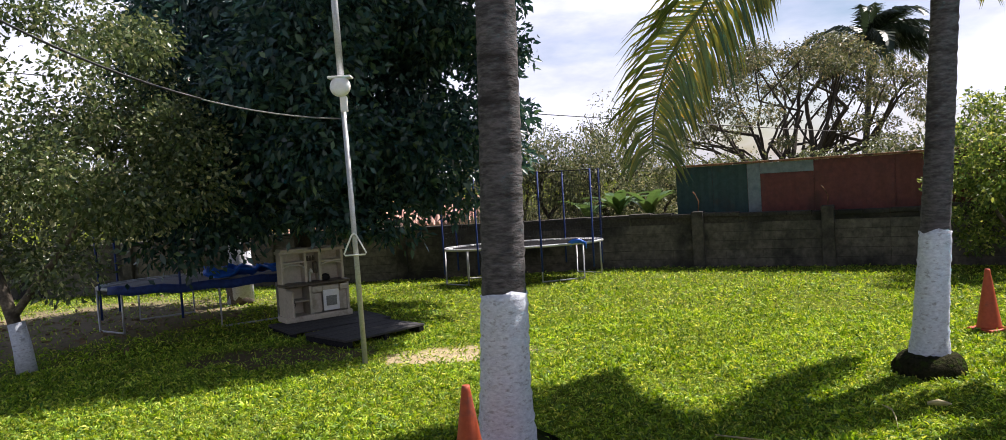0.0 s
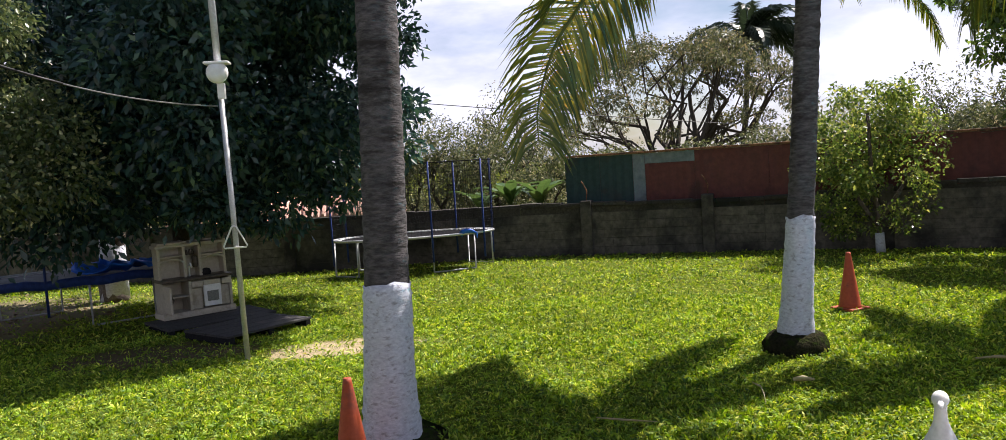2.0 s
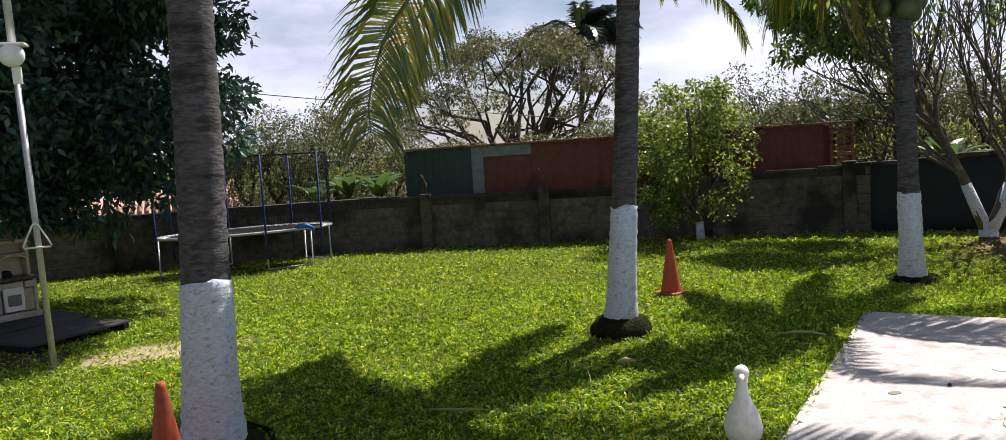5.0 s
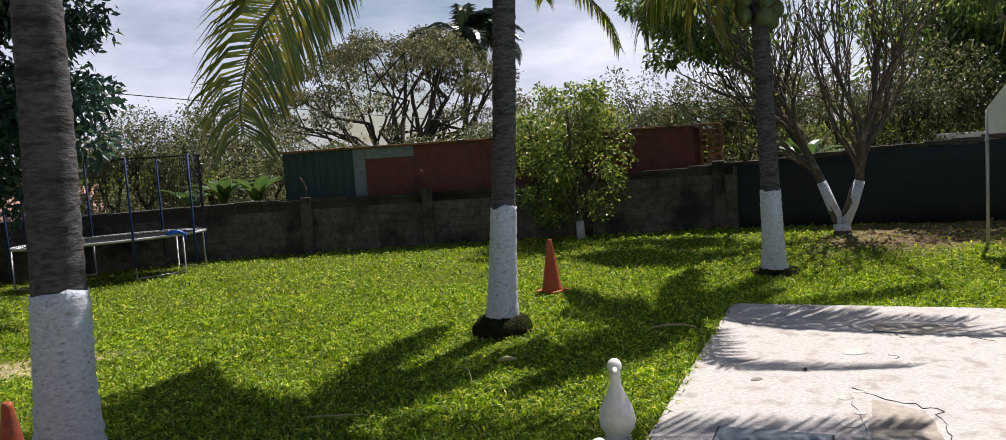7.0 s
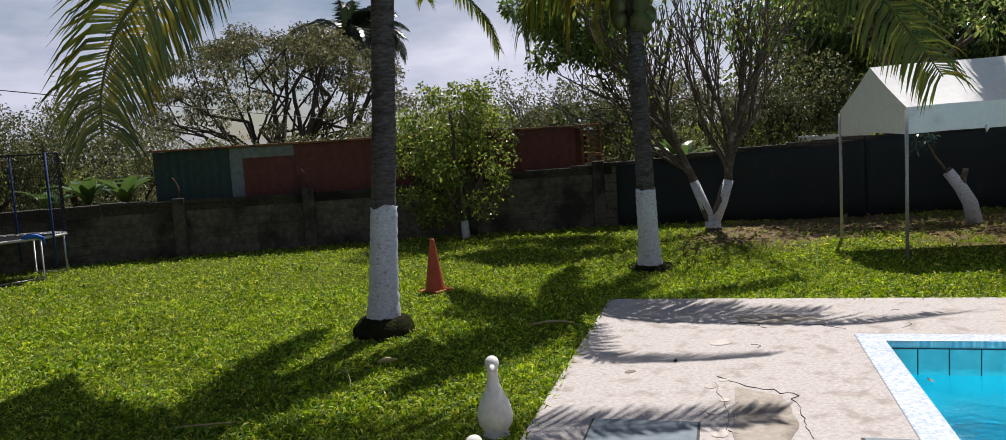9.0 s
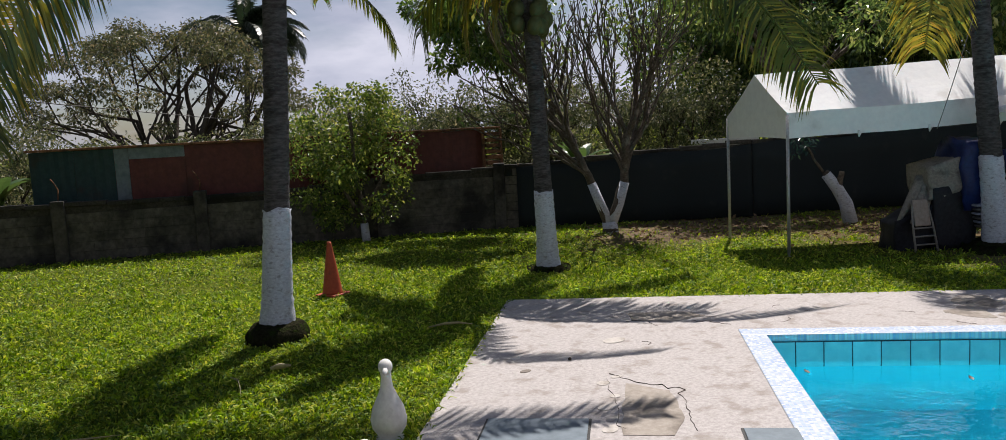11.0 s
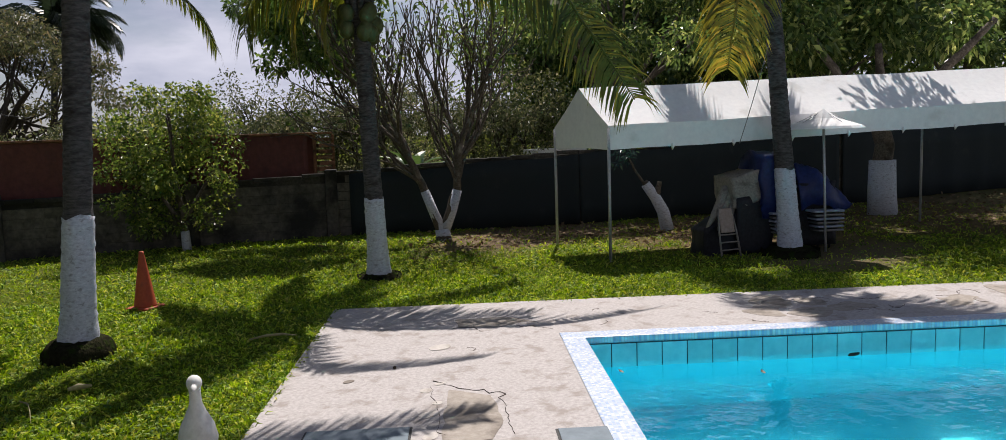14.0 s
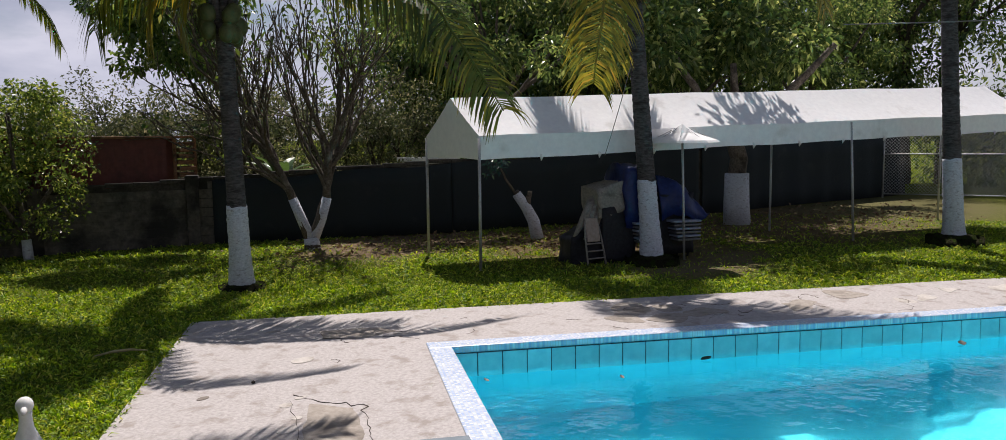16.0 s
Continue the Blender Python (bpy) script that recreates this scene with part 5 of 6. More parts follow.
def build_pole():
    base, top = Vector((-1.93, 10.40, 0)), Vector((-2.00, 10.42, 5.6))
    ob = thing("lamp_pole", tuple(base), 0, "leaning galvanised pole with a round lamp and a cable", "pole")
    d = top - base
    part("lower_tube", bm_tube(bmesh.new(), [(0, 0, -0.1), tuple(d * 0.66)], 0.036, 10), M_STEEL, ob)
    part("upper_tube", bm_tube(bmesh.new(), [tuple(d * 0.64), tuple(d)], 0.045, 10), M_STEEL, ob)
    c = d * (3.62 / 5.6)
    part("lamp_plate", bm_box(bmesh.new(), (c.x, c.y - 0.05, c.z + 0.12), (0.30, 0.22, 0.03), bevel=0.008), M_WHITE, ob, "white plate")
    lamp = part("lamp_body", bm_lathe(bmesh.new(), [(0.06, 0), (0.125, 0.02), (0.135, 0.07), (0.11, 0.12), (0.05, 0.14)], 22, pose(c.x + 0.0, c.y - 0.03, c.z, 90, 0, 0)), M_WHITE, ob, "round white lamp")
    part("bracket", bm_box(bmesh.new(), (c.x + 0.02, c.y - 0.03, c.z - 0.22), (0.09, 0.08, 0.20), bevel=0.01), M_WHITE, ob)
    h = d * (1.52 / 5.6)
    t = [(h.x, h.y - 0.05, 1.72), (h.x + 0.03, h.y - 0.05, 1.70), (h.x + 0.145, h.y - 0.05, 1.46), (h.x + 0.13, h.y - 0.05, 1.44), (h.x - 0.13, h.y - 0.05, 1.44), (h.x - 0.145, h.y - 0.05, 1.46), (h.x - 0.03, h.y - 0.05, 1.70), (h.x, h.y - 0.05, 1.72)]
    part("triangle_bracket", bm_tube(bmesh.new(), t, 0.011, 6), M_WHITE, ob, "bent wire triangle")
    return ob


build_pole()


def cable(a, b, sag, r, material, label, n=18):
    a, b = Vector(a), Vector(b)
    pts = [a.lerp(b, k / n) - Vector((0, 0, sag * 4 * (k / n) * (1 - k / n))) for k in range(n + 1)]
    return tagged(part("cable", bm_tube(bmesh.new(), pts, r, 6), material), label, "cable", "overhead cables")


def build_cone(place, rz, h=0.78):
    ob = thing("traffic_cone", place, rz, "faded orange plastic traffic cone on the grass", "traffic cone", "traffic cones")
    part("base_plate", bm_box(bmesh.new(), (0, 0, 0.02), (0.36, 0.36, 0.04), bevel=0.012), M_ORANGE, ob)
    part("cone_body", bm_lathe(bmesh.new(), [(0.150, 0.035), (0.142, 0.06), (0.034, h - 0.03), (0.030, h), (0.018, h)], 24), M_ORANGE, ob)
    return ob


build_cone((6.05, 9.98, 0), 20)
build_cone((-0.36, 5.9, 0), 50)


def build_goose(place, rz, s=1.0):
    """A goose figure as one plain shape."""
    bm = bmesh.new()
    prof = [(0.10, 0.0), (0.105, 0.02), (0.085, 0.04), (0.125, 0.10), (0.135, 0.16), (0.115, 0.25), (0.075, 0.33), (0.046, 0.40), (0.038, 0.47), (0.040, 0.51)]
    bm_lathe(bm, prof, 24)
    bmesh.ops.create_uvsphere(bm, u_segments=18, v_segments=12, radius=0.056, matrix=pose(0.01, 0, 0.555) @ Matrix.Diagonal((1.15, 0.95, 1, 1)))
    bm_tube(bm, [(0.05, 0, 0.55), (0.10, 0, 0.535), (0.13, 0, 0.53)], [0.026, 0.018, 0.008], 8)
    for f in bm.faces:
        f.smooth = True
    bmesh.ops.scale(bm, vec=(s, s, s), verts=bm.verts[:])
    o = part("goose_figure", bm, M_GOOSE)
    o.matrix_world = pose(*place, 0, 0, rz)
    return tagged(o, "white plaster goose figure at the edge of the deck", "garden figure", "goose figures")


build_goose((3.52, 4.72, 0.0), 234)
build_goose((2.69, 3.68, 0.0), 190, 0.86)


# ---- covered chairs under the marquee ----
def soft_block(c, s, seed, amp, sag=0.0, cuts=9, rounds=6):
    """A draped shape: a block rounded, sagged and crumpled."""
    bm = bmesh.new()
    bmesh.ops.create_cube(bm, size=1.0, matrix=pose(*c) @ Matrix.Diagonal((*s, 1)))
    bmesh.ops.subdivide_edges(bm, edges=bm.edges[:], cuts=cuts, use_grid_fill=True)
    for _ in range(rounds):
        bmesh.ops.smooth_vert(bm, verts=bm.verts[:], factor=0.5)
    crumpled(bm, seed, amp, 2.6)
    crumpled(bm, seed + 3, amp * 0.35, 8.0)
    for v in bm.verts:
        v.co.z -= sag * (v.co.x - c[0])
    for f in bm.faces:
        f.smooth = True
    return bm


def build_pile():
    c = Vector((14.20, 4.12, 0))
    ob = thing("covered_furniture", tuple(c), -44, "stack of chairs under dark blue tarpaulins and a cream cloth", "furniture stack")
    part("tarpaulin", soft_block((-0.12, 0.38, 1.15), (0.46, 0.85, 1.12), 2.0, 0.10), M_BLUE, ob, "dark blue crumpled tarpaulin")
    bm = bmesh.new()     # the larger sheet falls away to one side and ends in a point
    rows_ = []
    for k in range(17):
        u = k / 16
        top = 1.50 - 0.16 * u - 0.55 * u ** 3
        low = 0.70 + 0.12 * math.sin(5 * u) - 0.05 * u + 0.28 * u ** 5
        row = []
        for q in range(15):
            v = q / 14
            y = 0.02 + 0.80 * v
            h = top if 0.28 < v < 0.72 else low + (top - low) * (min(v, 1 - v) / 0.28) ** 0.6
            row.append(bm.verts.new((0.42 + 0.98 * u, y + 0.05 * math.sin(9 * u + 4 * v), h + 0.05 * noise.noise((u * 7, v * 5, 2.0)) + 0.03 * noise.noise((u * 17, v * 15, 5.0)))))
        rows_.append(row)
    for a, b in zip(rows_, rows_[1:]):
        for q in range(14):
            bm.faces.new((a[q], b[q], b[q + 1], a[q + 1])).smooth = True
    o = part("tarpaulin", bm, M_BLUE, ob, "dark blue tarpaulin pulled tight over stacked chairs")
    o.modifiers.new("thick", "SOLIDIFY").thickness = 0.012
    part("cream_cloth", soft_block((-0.50, 0.40, 1.14), (0.66, 0.72, 0.52), 7.0, 0.07, -0.25), M_CREAM, ob, "cream cloth stretched over the top")
    for x, lean in ((-0.84, -0.22), (-0.94, -0.34), (-0.75, -0.14)):   # folds that hang down at the side
        part("cream_cloth", bm_tube(bmesh.new(), [(x + 0.12, 0.3, 1.12), (x, 0.22, 0.96), (x + lean * 0.5, 0.16, 0.70), (x + lean, 0.14, 0.42)], [0.10, 0.085, 0.06, 0.02], 10), M_CREAM, ob, "fold of cream cloth hanging down")
    part("chair_cover", soft_block((-0.42, 0.45, 0.48), (0.66, 0.80, 1.00), 8.0, 0.04, 0.0, 7, 2), M_CHAIRDARK, ob, "dark cover over folded chairs")
    part("chair_cover", soft_block((-0.95, 0.42, 0.30), (0.70, 0.60, 0.62), 6.0, 0.05, -0.5, 7, 3), M_CHAIRDARK, ob, "dark cover spread to the ground")
    part("chair_cover", soft_block((0.78, 0.50, 0.62), (0.70, 0.7, 1.10), 9.0, 0.04, 0.0, 7, 2), M_CHAIRDARK, ob, "dark cover over folded chairs")
    for x, w in ((-0.02, 0.34), (0.86, 0.58)):
        for k in range(6):
            part("stacked_seat", bm_box(bmesh.new(), (x - 0.008 * k + 0.02, 0.10, 0.36 + 0.066 * k), (w * (0.80 + 0.034 * k), 0.5, 0.040), bevel=0.016), M_SEAT if k % 2 else M_GREYSTEEL, ob)
    for x in (0.66, 0.82, 1.04):
        part("chair_leg", bm_tube(bmesh.new(), [(x, 0.2, 0), (x + 0.03, 0.18, 0.36)], 0.022, 7), M_CHAIRDARK, ob)
    return ob


M_SEAT = mat("blue_white_seat_strap", (0.20, 0.24, 0.32), (0.30, 0.34, 0.42), 0.6, 20, 4, 0.1)
build_pile()

# ---- deck details ----
def deck_plate(name, corners, material, label, category, z0=DECK_Z, h=0.008, wob=0.0, seed=0):
    """A thin plate set in the deck, its outline slightly uneven."""
    bm = bmesh.new()
    pts = []
    q = [Vector((*c, 0)) for c in corners]
    for a, b in zip(q, q[1:] + q[:1]):
        n = 6 if wob else 1
        for k in range(n):
            p = a.lerp(b, k / n)
            pts.append(p + Vector((noise.noise(p * 3 + Vector((seed, 0, 0))), noise.noise(p * 3 + Vector((0, seed, 0))), 0)) * wob)
    hi = [bm.verts.new((p.x, p.y, z0 + h)) for p in pts]
    lo = [bm.verts.new((p.x, p.y, z0 - 0.02)) for p in pts]
    bm.faces.new(hi)
    for k in range(len(hi)):
        bm.faces.new((lo[k], lo[(k + 1) % len(hi)], hi[(k + 1) % len(hi)], hi[k]))
    bmesh.ops.recalc_face_normals(bm, faces=bm.faces[:])
    return tagged(part(name, bm, material), label, category)


def hatch(a, b, la, lb):
    """A metal cover in a dark frame; a, b: the deck's own axes."""
    c = [deck_point(a, b)[:2], deck_point(a + la, b)[:2], deck_point(a + la, b + lb)[:2], deck_point(a, b + lb)[:2]]
    g = 0.02
    f = [deck_point(a - g, b - g)[:2], deck_point(a + la + g, b - g)[:2], deck_point(a + la + g, b + lb + g)[:2], deck_point(a - g, b + lb + g)[:2]]
    ob = deck_plate("hatch_cover", f, M_CABLE, "blue-grey steel hatch cover in the deck", "hatch", h=0.004)
    o = deck_plate("cover_plate", c, M_HATCH, "", "", h=0.014)
    o.parent = ob
    return ob


def deck_axes(x, y):
    d = Vector((x, y, 0)) - SLAB
    return d.dot(POOL_U), d.dot(POOL_V)


ha, hb = deck_axes(4.19, 4.38)
hatch(ha, hb, 0.76, 0.62)
ha, hb = deck_axes(5.24, 2.84)
hatch(ha, hb, 0.36, 0.40)
deck_plate("deck_patch", [(5.48, 4.10), (5.62, 3.78), (5.30, 3.40), (4.85, 3.15), (4.62, 3.40), (4.90, 3.70)], M_PATCH, "square patch of darker mended concrete", "patch", h=0.004, wob=0.08, seed=2)
deck_plate("deck_patch", [(7.55, 5.72), (7.95, 5.25), (7.92, 4.98), (7.50, 5.15), (7.25, 5.5)], M_PATCH, "oval patch of darker mended concrete", "patch", h=0.004, wob=0.08, seed=5)
deck_plate("deck_patch", [(6.50 + 0.13 * math.cos(t_), 5.10 + 0.085 * math.sin(t_)) for t_ in np.linspace(0, 5.9, 14)], M_PALE, "small white plaster spot on the deck", "patch", h=0.005, wob=0.04, seed=8)
deck_plate("deck_patch", [(5.21 + 0.06 * math.cos(t_), 5.05 + 0.035 * math.sin(t_)) for t_ in np.linspace(0, 5.9, 14)], M_PATCH, "small dark spot on the deck", "patch", h=0.005, wob=0.02, seed=9)
for q, (fx, fy, fr) in enumerate(((5.40, 4.28, 0.07), (5.18, 4.02, 0.05), (4.98, 3.84, 0.09), (4.80, 3.66, 0.06), (4.66, 3.56, 0.08), (5.62, 4.30, 0.05))):
    deck_plate("deck_patch", [(fx + fr * math.cos(t_), fy + fr * 0.7 * math.sin(t_)) for t_ in np.linspace(0, 5.9, 13)], M_PALE, "small flake of pale plaster on the deck", "patch", h=0.004, wob=0.07, seed=40 + q)
rp = np.random.default_rng(31)
for k in range(16):
    a, b = rp.uniform(5.0, 13.5), rp.uniform(0.45, 1.25)
    p = Vector(deck_point(a, b))
    r = rp.uniform(0.08, 0.22)
    deck_plate("deck_patch", [(p.x + r * 1.5 * math.cos(t_), p.y + r * math.sin(t_)) for t_ in np.linspace(0, 5.9, 13)], [M_PATCH, M_PALE, M_PATCH][k % 3], "worn patch in the concrete deck", "patch", h=0.0012 + 0.0002 * k, wob=0.22, seed=20 + k)


M_SCAR = mat("concrete_scar", (0.17, 0.145, 0.125), (0.26, 0.23, 0.20), 0.95, 30, 4, 0.3)


def crack(pts, seed, w=0.007, wander=0.018, material=M_BARK_DARK, label="dark jagged crack in the concrete deck"):
    rng = np.random.default_rng(seed)
    bm = bmesh.new()
    fine = []
    for a, b in zip(pts, pts[1:]):
        for k in range(7):
            p = Vector((*a, 0)).lerp(Vector((*b, 0)), k / 7)
            fine.append((p.x + rng.normal() * wander, p.y + rng.normal() * wander, DECK_Z + 0.002))
    bm_tube(bm, fine, [w * rng.uniform(0.3, 1.0) for _ in fine], 4, flat=0.5)
    return tagged(part("deck_crack", bm, material), label, "crack", "deck cracks")


crack([(5.62, 4.40), (5.60, 4.05), (5.70, 3.72), (5.30, 3.35), (4.95, 3.05)], 1)
crack([(5.50, 4.35), (5.05, 3.85), (4.62, 3.45)], 2, 0.005)
crack([(7.15, 5.55), (7.35, 5.35), (7.2, 5.1)], 3, 0.004)
crack([(7.62, 4.95), (7.75, 4.75), (7.70, 4.50)], 4, 0.004)
rc = np.random.default_rng(47)
for k in range(26):     # shallow curved trowel scars and hairline cracks
    a, b = rc.uniform(1.2, 9.0), rc.uniform(0.5, 3.6)
    if a > RA - 0.3 and b > RB - 0.3:
        b = rc.uniform(0.4, RB - 0.3)
    q = Vector(deck_point(a, b))
    r, t0, turn_ = rc.uniform(0.07, 0.28), rc.uniform(0, 6.28), rc.uniform(0.8, 2.6)
    crack([(q.x + r * math.cos(t0 + turn_ * j / 3), q.y + r * 0.8 * math.sin(t0 + turn_ * j / 3)) for j in range(4)], 60 + k, rc.uniform(0.0025, 0.005), 0.006, M_SCAR, "thin curved scar in the concrete deck")
o = tagged(part("pebble", crumpled(bm_lathe(bmesh.new(), [(0.008, 0), (0.02, 0.008), (0.018, 0.023), (0.007, 0.03)], 9), 1.0, 0.006, 30), M_BARK_DARK), "small dark stone lying on the deck", "stone")
o.matrix_world = pose(5.72, 4.98, DECK_Z)

# ---- under and behind the marquee ----
build_tree("pruned_trunk", (16.3, 7.2, 0), [([(16.3, 7.2, -0.1), (16.27, 7.28, 0.4), (16.08, 7.62, 1.05)], 0.105, 0.07), ([(16.2, 7.4, 0.75), (16.25, 7.35, 1.05)], 0.07, 0.05), ([(16.08, 7.62, 1.0), (15.95, 7.8, 1.35), (15.92, 7.9, 1.6)], 0.03, 0.015)],
           M_BARK, L_MANGO, blob_clumps(71, 5, (15.7, 7.8, 1.3), (16.0, 8.2, 1.8), 0.14), 130, 0.10, "leaning pruned trunk, limewashed, with a tuft of leaves", seed=71,
           white=[([(16.3, 7.2, 0), (16.27, 7.28, 0.4), (16.2, 7.42, 0.7), (16.09, 7.6, 1.0)], 0.148, 0.102)])
build_tree("stout_tree", (21.0, 3.88, 0), [([(21.0, 3.88, -0.1), (21.0, 3.9, 0.5), (21.0, 3.9, 1.6), (21.0, 3.95, 2.3)], 0.26, 0.20), ([(21.0, 3.9, 2.0), (20.7, 4.7, 3.0), (20.4, 5.6, 4.6)], 0.15, 0.07), ([(21.0, 3.9, 2.0), (21.4, 3.0, 3.0), (21.9, 1.8, 4.4)], 0.17, 0.07), ([(21.0, 3.9, 2.1), (21.3, 4.1, 4.0)], 0.15, 0.08)],
           M_BARK, L_TALL, [c for c in blob_clumps(72, 60, (17.6, 0.8, 4.0), (24.2, 7.4, 7.6), 0.8, dome((21.0, 4.2, 5.6), (3.2, 3.2, 2.0))) if not any(shades(c, 12.7 + 10.7 * u, 7.1 - 8.6 * u, 2.5, 1.5) for u in (0, 0.15, 0.3, 0.45, 0.6, 0.75, 0.9))], 11000, 0.22, "stout limewashed tree standing behind the marquee", seed=72,
           white=[([(21.0, 3.88, -0.02), (21.0, 3.9, 0.5), (21.0, 3.9, 1.27)], 0.345, 0.30)])


def overhanging_tree(base, g0, g1, n, seed):
    """A tree beyond the wall whose crown shades the strip of ground from g0 to g1."""
    rng = np.random.default_rng(seed)
    cl, limbs = [], [([(base[0], base[1], -0.4), (base[0] + 0.1, base[1], 1.6), (base[0], base[1] + 0.1, 3.0)], 0.20, 0.13)]
    for k in range(n):
        u, z = (k + 0.5) / n, rng.uniform(3.9, 6.6)
        gx, gy = g0[0] + (g1[0] - g0[0]) * u + rng.normal() * 0.45, g0[1] + (g1[1] - g0[1]) * u + rng.normal() * 0.6
        cl.append((gx + z * SUN.x / SUN.z, gy + z * SUN.y / SUN.z, z, rng.uniform(0.30, 0.62)))
    for k in range(0, n, 3):
        c = cl[k]
        m = ((base[0] + c[0]) / 2 + rng.uniform(-0.3, 0.3), (base[1] + c[1]) / 2 + rng.uniform(-0.3, 0.3), 2.6 + c[2] * 0.3)
        limbs.append(([(base[0], base[1], 2.2 + rng.uniform(0, 0.8)), m, c[:3]], 0.075, 0.02))
    return build_tree("leaning_tree", base, limbs, M_BARK, L_TALL, cl, n * 330, 0.15, "glossy green tree leaning over the boundary wall behind the marquee", seed=seed, slim=0.45, flat=0.9)


overhanging_tree((19.6, 10.2, -0.2), (13.9, 9.3), (18.6, 5.7), 30, 81)
overhanging_tree((24.6, 6.6, -0.2), (18.6, 5.7), (23.2, 2.4), 28, 82)
overhanging_tree((29.6, 3.6, -0.2), (23.4, 2.2), (28.2, -0.6), 26, 83)


def build_umbrella(place):
    ob = thing("parasol", place, 12, "small white parasol leaning beside the marquee", "parasol")
    H = 2.44
    part("pole", bm_tube(bmesh.new(), [(0.03, -0.06, 0.0), (0, 0, H - 0.02)], 0.022, 8), M_STEEL, ob)
    bm = bmesh.new()
    n = 8
    top = bm.verts.new((0, 0, H))
    ring1 = [bm.verts.new((0.24 * math.cos(k * math.pi / 4), 0.24 * math.sin(k * math.pi / 4), H - 0.17)) for k in range(n)]
    ring2 = [bm.verts.new((0.62 * math.cos(k * math.pi / 4), 0.62 * math.sin(k * math.pi / 4), H - 0.30)) for k in range(n)]
    ring3 = [bm.verts.new((0.66 * math.cos(k * math.pi / 4), 0.66 * math.sin(k * math.pi / 4), H - 0.34)) for k in range(n)]
    for k in range(n):
        j = (k + 1) % n
        bm.faces.new((top, ring1[k], ring1[j]))
        bm.faces.new((ring1[k], ring2[k], ring2[j], ring1[j]))
        bm.faces.new((ring2[k], ring3[k], ring3[j], ring2[j]))
    c = part("canopy", bm, M_TENT, ob, "white canvas canopy")
    c.modifiers.new("thick", "SOLIDIFY").thickness = 0.006
    for k in range(n):
        part("rib", bm_tube(bmesh.new(), [(0, 0, H - 0.03), (0.60 * math.cos(k * math.pi / 4), 0.60 * math.sin(k * math.pi / 4), H - 0.32)], 0.006, 4), M_STEEL, ob)
    return ob


build_umbrella((14.60, 3.53, 0))


def build_fence():
    a, b = Vector((31.25, 1.05, 0)), Vector((31.35, -6.5, 0))
    d = b - a
    ob = thing("wire_fence", tuple(a), math.degrees(math.atan2(d.y, d.x)), "tall chain-link fence with steel posts", "fence", kind="structure")
    L, H = d.length, 2.85
    for k in range(5):
        part("post", bm_tube(bmesh.new(), [(L * k / 4, 0, -0.2), (L * k / 4, 0, H + 0.1)], 0.03, 8), M_STEEL, ob)
    for z in (0.12, 1.5, H):
        part("rail", bm_tube(bmesh.new(), [(0, 0.02, z), (L, 0.02, z)], 0.02, 6), M_STEEL, ob)
    bm = bmesh.new()
    step = 0.11
    for k in range(int((L + H) / step)):
        for s in (1, -1):
            x0 = k * step - (H if s > 0 else 0)
            p0, p1 = (x0, 0.0, 0.12), (x0 + s * (H - 0.12), 0.0, H)
            if s < 0:
                p0, p1 = (k * step, 0.0, 0.12), (k * step - (H - 0.12), 0.0, H)
            q0, q1 = Vector(p0), Vector(p1)
            if max(q0.x, q1.x) < 0 or min(q0.x, q1.x) > L:
                continue
            t0 = [0.0, 1.0]
            for bound in (0.0, L):
                if (q0.x - bound) * (q1.x - bound) < 0:
                    t0.append((bound - q0.x) / (q1.x - q0.x))
            t0 = sorted(t for t in t0 if -1e-6 <= q0.lerp(q1, t).x <= L + 1e-6)
            if len(t0) > 1:
                bm_tube(bm, [q0.lerp(q1, t0[0]), q0.lerp(q1, t0[-1])], 0.006, 3, caps=False)
    part("wire_mesh", bm, M_STEEL, ob, "diagonal steel wire mesh")
    return ob


build_fence()


def build_folding_chair(place, rz, lean, label):
    ob = thing("folding_chair", place, rz, label, "chair", "folded chairs")
    m = pose(0, 0, 0, -lean, 0, 7)

    def tube(name, pts, r=0.013):
        part(name, bm_tube(bmesh.new(), [m @ Vector(p) for p in pts], r, 7), M_CREAM, ob)
    tube("leg", [(-0.19, 0, 0), (-0.17, 0, 0.45), (-0.12, 0, 0.86)], 0.017)
    tube("leg", [(0.19, 0, 0), (0.17, 0, 0.45), (0.12, 0, 0.86)], 0.017)
    for z in (0.12, 0.25, 0.38):
        tube("stretcher", [(-0.18, 0, z), (0.18, 0, z)], 0.013)
    part("seat", bm_box(bmesh.new(), (0, 0.0, 0.62), (0.27, 0.035, 0.42), m=m, bevel=0.014), M_CHAIRWOOD, ob, "pale wooden seat")
    return ob


M_CHAIRWOOD = mat("pale_chair_wood", (0.30, 0.24, 0.20), (0.40, 0.33, 0.28), 0.6, 20, 4, 0.1)
build_folding_chair((13.45, 4.68, 0), -40, 14, "pale wooden folding chair leaning against the covered stack")

